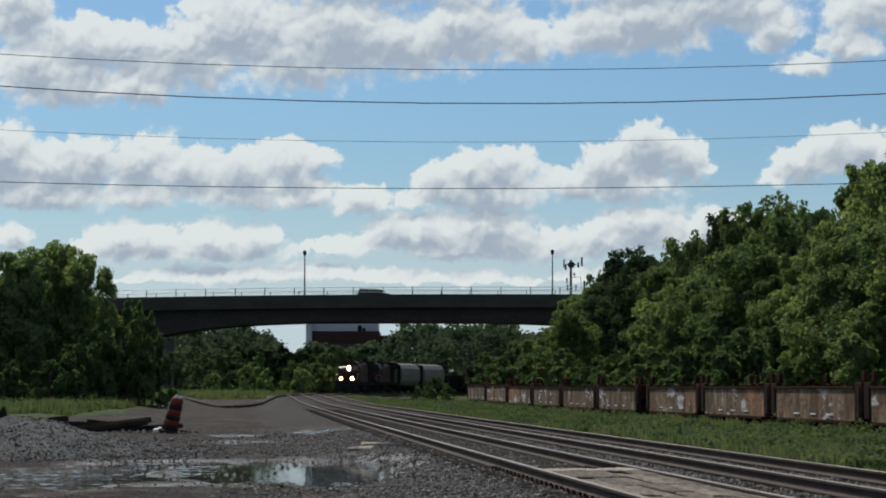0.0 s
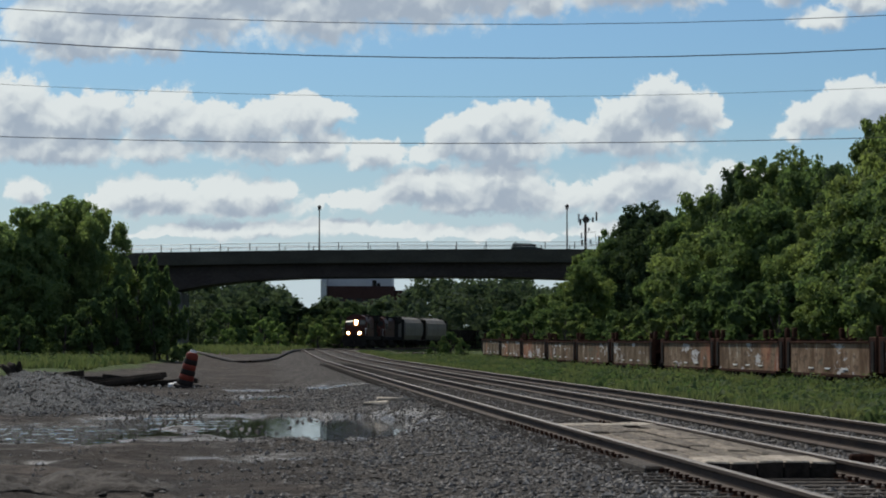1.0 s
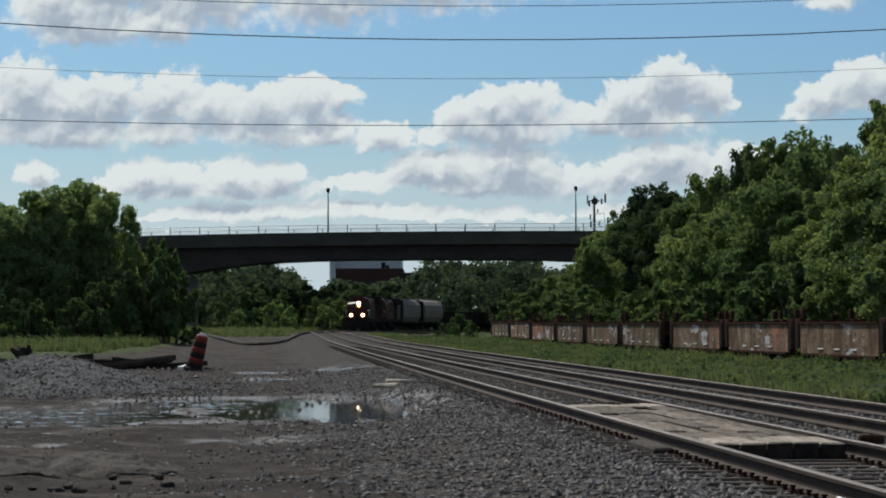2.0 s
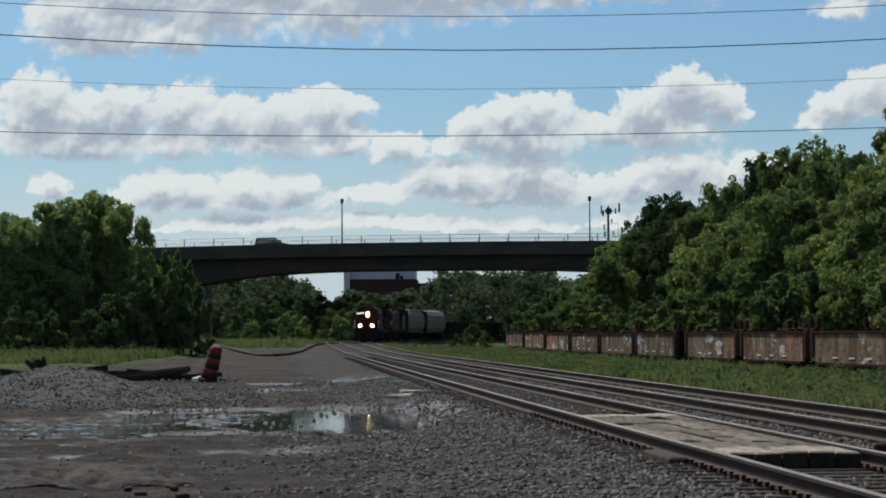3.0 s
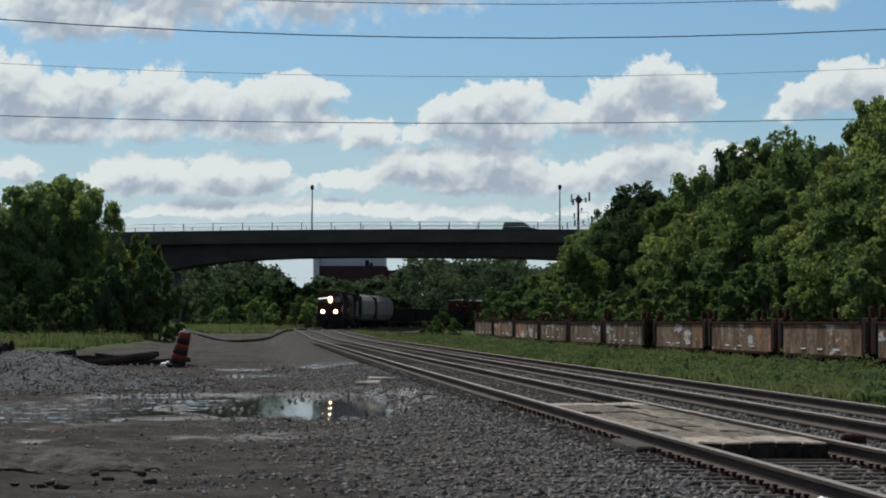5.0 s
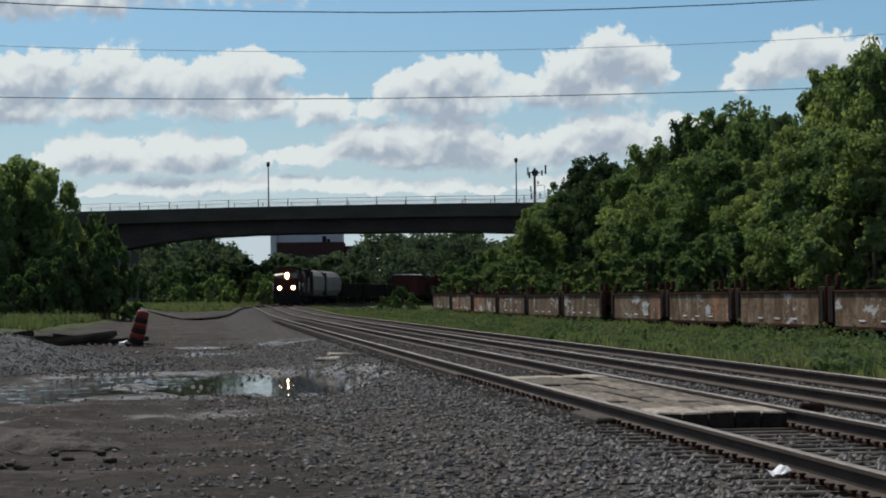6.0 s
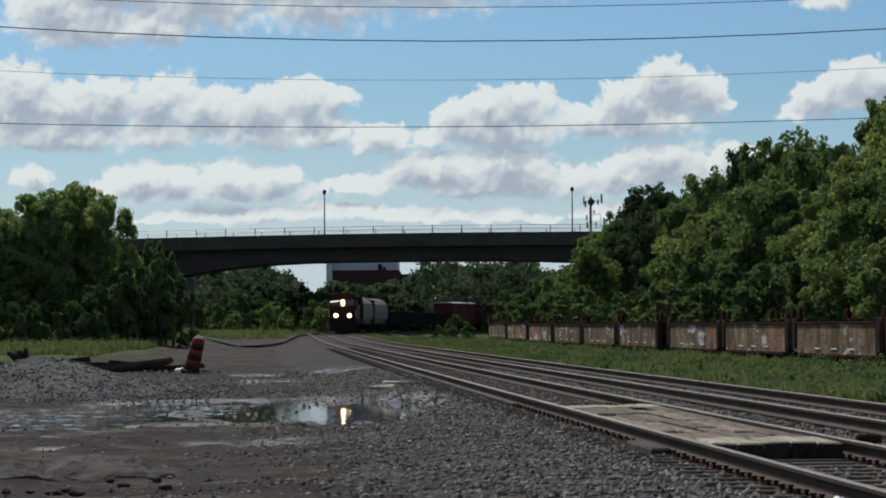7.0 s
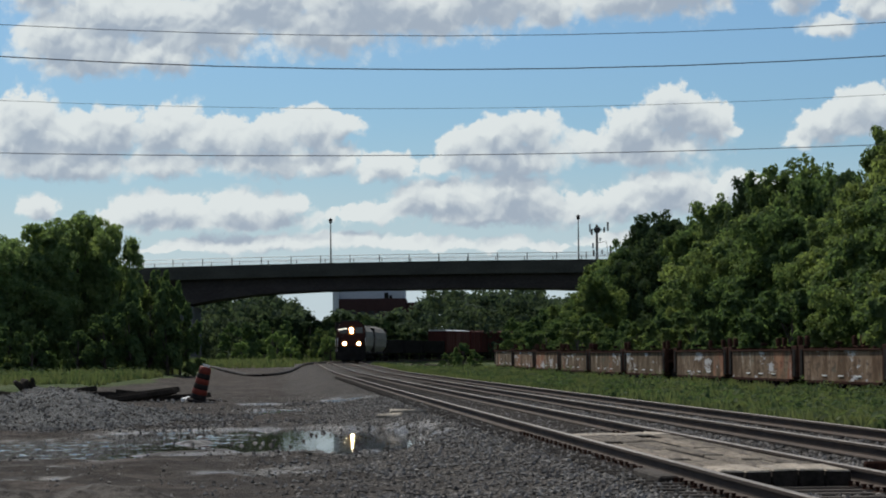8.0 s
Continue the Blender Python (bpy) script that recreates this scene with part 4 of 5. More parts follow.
def build_grass():
    rng = np.random.default_rng(9)
    P = []

    def fill(n, fx, y0, y1, hmin, hmax, power=1.0):
        for i in range(n):
            y = y0 + (y1 - y0) * rng.random() ** power
            a, b = fx(y)
            x = a + (b - a) * rng.random()
            P.append((x, y, rng.uniform(hmin, hmax) * (0.7 + 0.6 * noise.noise((x * 0.5, y * 0.25, 2.0)))))

    fill(46000, lambda y: (line_x(LINE_2, y) + 1.9, 25.75 - 0.093 * y - 1.7), 28, 250, 0.10, 0.42, 1.5)
    fill(9000, lambda y: (25.75 - 0.093 * y - 3.6, 25.75 - 0.093 * y - 1.7), 96, 238, 0.20, 0.60, 1.0)
    fill(4000, lambda y: (25.75 - 0.093 * y + 1.6, 25.75 - 0.093 * y + 6.5), 60, 240, 0.2, 0.6, 1.2)
    fill(14000, lambda y: (-46, -10.5 - 0.055 * y), 112, 200, 0.25, 0.75)
    fill(9000, lambda y: (-60, line_x(LINE_1, y) - 3.2), 236, 345, 0.3, 0.9)
    verts, faces = [], []
    for i, (x, y, h) in enumerate(P):
        z = land(x, y)[0]
        for k in range(3):
            a = rng.random() * 6.28
            w = 0.018 + 0.00028 * y + 0.02 * rng.random()
            ox, oy = rng.normal() * 0.06, rng.normal() * 0.06
            lean = rng.normal(size=2) * 0.28 * h
            n0 = len(verts)
            verts += [(x + ox - w * math.cos(a), y + oy - w * math.sin(a), z - 0.03), (x + ox + w * math.cos(a), y + oy + w * math.sin(a), z - 0.03),
                      (x + ox + lean[0], y + oy + lean[1], z + h * rng.uniform(0.75, 1.2))]
            faces.append((n0, n0 + 1, n0 + 2))
    tagged(mesh_np("wild_grass", verts, faces, M_GRASS), "tall uncut green grass and weeds between the tracks", "grass", kind="stuff")


build_grass()


def build_weeds():
    """Leafy weeds in uneven drifts."""
    rng = np.random.default_rng(19)
    c, r = [], []
    while len(c) < 5600:
        y = 30 + 215 * rng.random() ** 1.35
        a, b = line_x(LINE_2, y) + 2.1, 25.75 - 0.093 * y - 1.5
        x = a + (b - a) * rng.random()
        d = noise.noise((x * 0.35, y * 0.12, 6.0)) + 0.35 * (x - a) / (b - a)
        if d < rng.random() * 0.55 - 0.1:
            continue
        k = rng.uniform(0.13, 0.34) * (0.7 + 0.7 * max(0.0, d)) * (1.9 if rng.random() < 0.10 else 1.0)
        c.append((x, y, land(x, y)[0] + k * 0.55))
        r.append(k)
    for i in range(700):
        y = rng.uniform(115, 200)
        x = rng.uniform(-44, -10.5 - 0.055 * y)
        k = rng.uniform(0.25, 0.6)
        c.append((x, y, land(x, y)[0] + k * 0.5))
        r.append(k)
    v, f = leaves(rng, c, r, 30, 0.080, 0.8)
    tagged(mesh_np("weeds", v.tolist(), f.tolist(), M_GRASS), "bushy green weeds growing beside the tracks", "weeds", kind="stuff")


build_weeds()


# ---- rolling stock ----
def wheelset(bm_parent, y, r=0.46, name="wheel"):
    for sx in (-1, 1):
        bm = new_tube([(sx * 0.69, y, r), (sx * 0.73, y, r), (sx * 0.735, y, r), (sx * 0.82, y, r)], [r + 0.025, r + 0.025, r, r - 0.01], 18)
        part(name, bm, M_BLACK, bm_parent)


def truck(car, y, wheels=2, spacing=1.8):
    bm = bmesh.new()
    for sx in (-1, 1):
        half = spacing * (wheels - 1) / 2
        box(bm, sx * 0.98 - 0.07, sx * 0.98 + 0.07, y - half - 0.35, y + half + 0.35, 0.34, 0.66, bevel=0.05)
        box(bm, sx * 0.98 - 0.10, sx * 0.98 + 0.10, y - 0.3, y + 0.3, 0.22, 0.72, bevel=0.04)
    box(bm, -1.0, 1.0, y - 0.2, y + 0.2, 0.4, 0.62, bevel=0.03)
    t = part("truck", bm, M_BLACK, car, "grimy black wheel truck")
    for k in range(wheels):
        wheelset(t, y + (k - (wheels - 1) / 2) * spacing)


def build_well_car():
    """One well of an articulated container car: deep side sills, end platforms and posts over the trucks."""
    c = thing("well_car", "empty rusty container well car with streaked tagged sides", "railway car", "parked well cars")
    half = 6.05
    for sx in (-1, 1):
        bm = bmesh.new()
        x = sx * 1.42
        box(bm, x - 0.035, x + 0.035, -half, half, 0.42, 1.62)
        part("side_panel", bm, M_SIDE, c, "steel side with streaked rust, brown paint and tags")
        part("top_rail", new_box(x - 0.10, x + 0.10, -half, half, 1.625, 1.71, bevel=0.015), M_RUST, c)
        part("bottom_sill", new_box(x - 0.09, x + 0.09, -half + 0.3, half - 0.3, 0.30, 0.415, bevel=0.015), M_RUST, c)
        for k in range(5):
            y = -half + 1.2 + k * (2 * half - 2.4) / 4
            part("sill_bracket", new_box(x - 0.07, x + 0.07, y - 0.16, y + 0.16, 0.14, 0.295, bevel=0.02), M_BLACK, c)
            part("top_bracket", new_box(x - 0.05, x + 0.05, y - 0.12, y + 0.12, 1.715, 1.79, bevel=0.02), M_RUST, c)
        for k in range(3):
            y = -2.6 + 2.6 * k
            part("reflector", new_box(x + sx * 0.05 - 0.012, x + sx * 0.05 + 0.012, y - 0.40, y + 0.40, 0.60, 0.65), M_WHITE, c, "white reflective marker strip")
    part("well_floor", new_box(-1.38, 1.38, -half, half, 0.32, 0.40), M_RUST, c)
    for sy in (-1, 1):
        bm = bmesh.new()
        box(bm, -1.38, 1.38, sy * (half + 0.06) - 0.05, sy * (half + 0.06) + 0.05, 0.42, 1.78)
        part("bulkhead", bm, M_RUST, c)
        part("end_platform", new_box(-1.25, 1.25, *sorted((sy * (half + 0.12), sy * (half + 0.95))), 1.05, 1.22, bevel=0.02), M_RUST, c)
        for sx in (-1, 1):
            y0 = sy * (half + 0.45)
            part("end_post", new_box(sx * 1.36 - 0.11, sx * 1.36 + 0.11, y0 - 0.48, y0 + 0.48, 0.50, 1.86, bevel=0.03), M_RUST, c)
            part("end_ladder", new_box(sx * 1.49 - 0.02, sx * 1.49 + 0.02, y0 - 0.30, y0 + 0.10, 0.55, 1.70), M_BLACK, c)
            part("guide_post", new_box(sx * 1.2 - 0.09, sx * 1.2 + 0.09, y0 - 0.22, y0 + 0.12, 1.865, 2.28, bevel=0.04), M_RUST, c)
    bm = new_tube([(0.5, -half - 0.5, 1.9), (0.5, -half - 0.5, 2.05)], 0.17, 10)
    part("brake_wheel", bm, M_RUST, c)
    truck(c, -half - 1.1)
    return c


def park_well_cars():
    proto = build_well_car()
    rng = random.Random(2)
    s = 80.25
    for i in range(10):
        m = pose(25.75 - 0.093 * s, s, -0.12 + rise(s), 0, 0, math.degrees(math.atan(0.093)))
        if i == 0:
            proto.matrix_basis = m
        else:
            copy_thing(proto, m)
        s += 16.4 if i == 3 else 14.25


park_well_cars()


def build_engine(lit):
    """Six-axle freight locomotive, nose towards -y. The front coupler face is at y = 0."""
    e = thing("locomotive", "red and black diesel freight locomotive with headlights lit" if lit else "red and black trailing diesel locomotive", "locomotive", "train")
    part("frame", new_box(-1.5, 1.5, 0.9, 18.9, 1.15, 1.62, bevel=0.04), M_BLACK, e)
    bm = bmesh.new()
    prism(bm, [(-1.45, 0.25), (1.45, 0.25), (1.52, 1.3), (-1.52, 1.3)], 0.55, 0.75)
    part("plow", bm, M_BLACK, e, "black snow plow pilot")
    part("pilot", new_box(-1.52, 1.52, 0.76, 1.0, 1.0, 1.75, bevel=0.03), M_BLACK, e)
    nose = prism(bmesh.new(), [(-1.05, 1.63), (1.05, 1.63), (1.02, 2.75), (0.78, 3.02), (-0.78, 3.02), (-1.02, 2.75)], 1.5, 2.9)
    part("nose", nose, M_LOCO_RED, e, "low red nose")
    cab = prism(bmesh.new(), [(-1.5, 1.63), (1.5, 1.63), (1.5, 3.55), (1.2, 4.2), (0.6, 4.45), (-0.6, 4.45), (-1.2, 4.2), (-1.5, 3.55)], 2.91, 5.9)
    c = part("cab", cab, M_LOCO_RED, e, "red operator cab")
    for sx in (-1, 1):
        part("windshield", new_box(*sorted((sx * 0.42, sx * 1.25)), 2.87, 2.94, 3.16, 3.80, bevel=0.02), M_GLASS, c)
        part("side_window", new_box(sx * 1.5 - 0.02, sx * 1.5 + 0.02, 3.8, 5.2, 2.7, 3.4, bevel=0.01), M_GLASS, c)
    # bar painting the windshield's reflection: glowing when lit, else white
    part("number_board", new_box(-1.40, -0.42, 2.80, 2.86, 3.54, 3.70, bevel=0.01, m=Matrix.Translation((-0.9, 0, 3.62)) @ Matrix.Rotation(radians(-7), 4, 'Y') @ Matrix.Translation((0.9, 0, -3.62))), M_GLINT if lit else M_WHITE, c, "bright slanted bar painting the windshield's reflection")
    hood = prism(bmesh.new(), [(-0.95, 1.63), (0.95, 1.63), (0.95, 3.9), (0.7, 4.35), (-0.7, 4.35), (-0.95, 3.9)], 5.91, 14.9)
    part("hood", hood, M_LOCO_RED, e)
    rad = prism(bmesh.new(), [(-0.95, 1.63), (0.95, 1.63), (1.0, 3.5), (1.5, 3.75), (1.5, 4.55), (-1.5, 4.55), (-1.5, 3.75), (-1.0, 3.5)], 14.91, 18.2)
    part("radiator_wing", rad, M_BLACK, e)
    part("exhaust_stack", new_box(-0.5, 0.5, 10.0, 10.8, 4.3, 4.62, bevel=0.05), M_BLACK, e)
    part("dynamic_brake", new_box(-1.05, 1.05, 6.3, 8.8, 3.9, 4.6, bevel=0.12), M_BLACK, e)
    part("fuel_tank", new_box(-1.35, 1.35, 7.4, 11.8, 0.35, 1.14, bevel=0.18), M_BLACK, e)
    for sx in (-1, 1):
        part("handrail", new_tube([(sx * 1.5, 1.1, 1.7), (sx * 1.5, 1.1, 2.65), (sx * 1.5, 2.7, 2.65)], 0.025, 6), M_WHITE, e)
        part("side_rail", new_tube([(sx * 1.5, 6.0, 2.65), (sx * 1.5, 18.1, 2.65)], 0.022, 6), M_BLACK, e)
        part("step_well", new_box(sx * 1.42 - 0.1, sx * 1.42 + 0.1, 1.0, 1.7, 0.45, 1.14, bevel=0.03), M_BLACK, e)
    lamp_mat = M_LAMP if lit else M_GLASS
    for x, z, r, d in ((0.02, 3.57, 0.15, 0.0), (0.02, 3.29, 0.15, 0.006)):
        hl = part("headlight", new_tube([(x, 2.72 + d, z), (x, 2.90, z)], [r * 1.05, r * 1.2], 14), M_BLACK, e)
        part("lens", new_tube([(x, 2.695, z), (x, 2.709, z)], r * (1.1 if d == 0 else 0.8), 14), lamp_mat, hl, "glowing warm white lens")
        # the ring named reflector is the lamp's halo, added as a glowing disc
        if lit:
            part("reflector", new_tube([(x, 2.712 + d, z), (x, 2.73 + d, z)], r + 0.17, 14), M_HALO, hl, "glowing amber ring added for the lamp's halo")
    for x in (-0.76, 0.76):
        hl = part("ditch_light", new_tube([(x, 0.66, 2.03), (x, 0.80, 2.03)], [0.18, 0.19], 14), M_BLACK, e)
        part("lens", new_tube([(x, 0.635, 2.03), (x, 0.658, 2.03)], 0.165, 14), lamp_mat, hl, "glowing warm white lens")
        if lit:
            part("reflector", new_tube([(x, 0.652, 2.03), (x, 0.67, 2.03)], 0.29, 14), M_HALO, hl, "glowing amber ring added for the lamp's halo")
        part("bracket", new_box(x - 0.05, x + 0.05, 0.68, 0.8, 1.7, 1.82, bevel=0.01), M_BLACK, e)
    part("coupler", new_box(-0.16, 0.16, 0.0, 0.56, 0.72, 1.0, bevel=0.05), M_BLACK, e)
    truck(e, 4.4, 3, 2.0)
    truck(e, 14.9, 3, 2.0)
    return e


# windshield reflection put in as emission
M_GLINT = glow("windshield_glint", (1.0, 0.93, 0.8), 1.0)


def build_hopper():
    h = thing("covered_hopper", "grey covered grain hopper car with rounded sides", "railway car", "train")
    prof = [(-0.95, 1.15), (0.95, 1.15), (1.5, 1.9), (1.6, 2.9), (1.5, 3.75), (1.05, 4.35), (0.45, 4.55), (-0.45, 4.55), (-1.05, 4.35), (-1.5, 3.75), (-1.6, 2.9), (-1.5, 1.9)]
    part("tank_body", prism(bmesh.new(), prof, 1.7, 15.0), M_HOPPER, h, smooth=False)
    part("roof_hatch", new_box(-0.32, 0.32, 2.2, 14.5, 4.56, 4.68, bevel=0.03), M_HOPPER, h)
    part("running_board", new_box(-1.0, -0.5, 0.9, 15.8, 4.60, 4.66), M_BLACK, h)
    part("underframe", new_box(-1.3, 1.3, 0.5, 16.2, 0.95, 1.14, bevel=0.03), M_BLACK, h)
    for k in range(3):
        y = 4.3 + 3.9 * k
        bm = bmesh.new()
        made = bmesh.ops.create_cone(bm, cap_ends=True, segments=4, radius1=0.45, radius2=1.5, depth=0.85, matrix=Matrix.Translation((0, y, 0.82)) @ Matrix.Rotation(math.pi / 4, 4, 'Z'))
        part("hopper_outlet", bm, M_BLACK, h)
    for y in (0.7, 15.9):
        part("end_ladder", new_box(1.1, 1.5, y - 0.04, y + 0.04, 1.2, 4.3), M_BLACK, h)
        part("end_post", new_box(-1.45, -1.25, y - 0.08, y + 0.08, 1.15, 3.9), M_BLACK, h)
    truck(h, 2.2)
    truck(h, 14.5)
    return h


def build_gondola():
    g = thing("gondola_car", "low dark open gondola freight car", "railway car", "train")
    for sx in (-1, 1):
        part("side", new_box(sx * 1.45 - 0.04, sx * 1.45 + 0.04, 0.7, 16.0, 1.05, 2.75), M_BLACK, g)
        part("top_chord", new_box(sx * 1.47 - 0.09, sx * 1.47 + 0.09, 0.7, 16.0, 2.755, 2.88, bevel=0.02), M_BLACK, g)
        for k in range(11):
            y = 1.0 + 1.45 * k
            part("side_rib", new_box(sx * 1.53 - 0.05, sx * 1.53 + 0.05, y - 0.07, y + 0.07, 1.1, 2.74), M_BLACK, g)
    for y in (0.7, 15.95):
        part("end_wall", new_box(-1.4, 1.4, y, y + 0.08, 1.05, 2.9), M_BLACK, g)
    part("floor_plate", new_box(-1.4, 1.4, 0.79, 15.94, 1.0, 1.12), M_BLACK, g)
    truck(g, 2.4)
    truck(g, 14.3)
    return g


def build_boxcar(pale):
    b = thing("boxcar", "tall dull red boxcar with a weathered roof", "railway car", "train")
    part("body", new_box(-1.55, 1.55, 0.7, 16.2, 1.1, 4.5, bevel=0.06), M_BOX_RED, b)
    roof = prism(bmesh.new(), [(-1.6, 4.505), (1.6, 4.505), (1.2, 4.68), (0, 4.74), (-1.2, 4.68)], 0.65, 16.25)
    part("roof", roof, M_ALU if pale else M_BOX_RED, b)
    for sx in (-1, 1):
        part("sliding_door", new_box(sx * 1.60 - 0.05, sx * 1.60 + 0.05, 6.6, 10.0, 1.15, 4.35, bevel=0.02), M_BOX_RED, b)
        for k in range(10):
            y = 1.5 + 1.5 * k
            if not 6.3 < y < 10.3:
                part("side_post", new_box(sx * 1.58 - 0.04, sx * 1.58 + 0.04, y - 0.05, y + 0.05, 1.15, 4.45), M_BOX_RED, b)
        part("sill", new_box(sx * 1.45 - 0.06, sx * 1.45 + 0.06, 0.8, 16.1, 0.85, 1.09), M_BLACK, b)
    truck(b, 2.3)
    truck(b, 14.5)
    return b


TRAIN = []
TRAIN.append((build_engine(True), 0.0, 19.3))
TRAIN.append((build_engine(False), 19.7, 19.3))
hopper = build_hopper()
TRAIN.append((hopper, 39.3, 16.6))
TRAIN.append((copy_thing(hopper, pose(0, 0, 0)), 56.1, 16.6))
gond = build_gondola()
TRAIN.append((gond, 73.2, 16.6))
TRAIN.append((copy_thing(gond, pose(0, 0, 0)), 89.7, 16.6))
TRAIN.append((copy_thing(gond, pose(0, 0, 0)), 106.2, 16.6))
TRAIN.append((build_boxcar(True), 122.8, 16.9))
boxc = build_boxcar(False)
TRAIN.append((boxc, 140.0, 16.9))
TRAIN.append((copy_thing(boxc, pose(0, 0, 0)), 157.2, 16.9))
TRAIN.append((copy_thing(gond, pose(0, 0, 0)), 174.4, 16.6))


# ---- vehicles on the bridge ----
def build_vehicle(kind, mat):
    """Facing +x; the deck is at z = 0."""
    if kind == "suv":
        outline = [(-2.4, 0.35), (2.4, 0.35), (2.45, 0.95), (1.35, 1.12), (0.7, 1.68), (-2.1, 1.74), (-2.42, 1.0)]
        label = "dark sport utility vehicle driving over the bridge"
    else:
        outline = [(-2.6, 0.35), (2.5, 0.35), (2.5, 0.95), (1.6, 1.10), (0.6, 1.86), (-2.3, 1.92), (-2.6, 1.1)]
        label = "dark grey-green minivan driving over the bridge"
    v = thing("car", label, "car", "traffic on the bridge")
    bm = prism(bmesh.new(), outline, -0.9, 0.9)
    bmesh.ops.bevel(bm, geom=list(bm.edges), offset=0.07, segments=2, affect='EDGES')
    part("body", bm, mat, v)
    top = outline[4][1]
    for sy in (-1, 1):
        part("side_window", new_box(-1.9, 0.55, sy * 0.905 - 0.012, sy * 0.905 + 0.012, 1.12, top - 0.14, bevel=0.01), M_GLASS, v)
        for x in (-1.55, 1.55):
            part("wheel", new_tube([(x, sy * 0.72, 0.34), (x, sy * 0.93, 0.34)], 0.34, 16), M_BLACK, v)
    part("windscreen", new_box(0.75, 1.3, -0.75, 0.75, 1.2, 1.55), M_GLASS, v)
    return v


car_a = build_vehicle("suv", M_CAR)
car_b = build_vehicle("van", M_CAR_GREY)


# ---- yard clutter ----
def build_drum():
    d = thing("traffic_drum", "leaning orange traffic drum with grimy black bands", "traffic drum", m=pose(-8.35, 78.2, land(-8.35, 78.2)[0] - 0.02, 4, 15, 0))
    part("base", new_tube([(0, 0, 0.0), (0, 0, 0.1), (0, 0, 0.13)], [0.36, 0.35, 0.29], 20), M_SLEEVE, d, "black rubber base ring")
    r = [0.27, 0.258, 0.246, 0.234, 0.222, 0.21]
    for k in range(6):
        z0 = 0.13 + 0.175 * k
        part("band", new_tube([(0, 0, z0), (0, 0, z0 + 0.012), (0, 0, z0 + 0.163), (0, 0, z0 + 0.175)], [r[k] - 0.012, r[k], r[k] - 0.014, r[k] - 0.022], 20),
             M_ORANGE if k % 2 else M_SLEEVE, d)
    part("top", new_tube([(0, 0, 1.18), (0, 0, 1.21), (0, 0, 1.23)], [0.19, 0.185, 0.13], 20), M_ORANGE, d)
    part("handle", new_box(-0.11, 0.11, -0.02, 0.02, 1.22, 1.31, bevel=0.015), M_WHITE, d)


build_drum()


def build_heap(name, label, cx, cy, rx, ry, h, mat, seed, category):
    bm = bmesh.new()
    n, m = 90, 60
    grid = []
    for j in range(m + 1):
        row = []
        for i in range(n + 1):
            a, b = -1.25 + 2.5 * i / n, -1.25 + 2.5 * j / m
            x, y = cx + a * rx, cy + b * ry
            q = math.hypot(a, b) + 0.22 * noise.noise((a * 2.2 + seed, b * 2.2, 0.0))
            z = h * max(0.0, 1 - q) ** 0.9 + h * 0.12 * max(0.0, 1 - q) ** 0.3 * noise.noise((x * 3, y * 3, seed)) + 0.03 * noise.noise((x * 9, y * 9, seed))
            row.append(bm.verts.new((x, y, land(x, y)[0] + (z if q < 1 else -0.12))))
        grid.append(row)
    for j in range(m):
        for i in range(n):
            f = bm.faces.new((grid[j][i], grid[j][i + 1], grid[j + 1][i + 1], grid[j + 1][i]))
            f.smooth = True
    return tagged(finish(name, bm, mat), label, category)


build_heap("gravel_mound", "broad heap of grey crushed gravel on the lot", -9.6, 55.0, 4.0, 5.5, 0.80, M_GRAVEL, 1.0, "gravel heap")
build_heap("mud_mound", "low dark lump of churned wet mud", -3.5, 24.1, 0.95, 0.8, 0.24, M_MUD, 5.0, "mud heap")
build_heap("mud_mound", "low dark lump of churned wet mud", -4.6, 23.7, 1.0, 0.7, 0.22, M_MUD, 8.0, "mud heap")


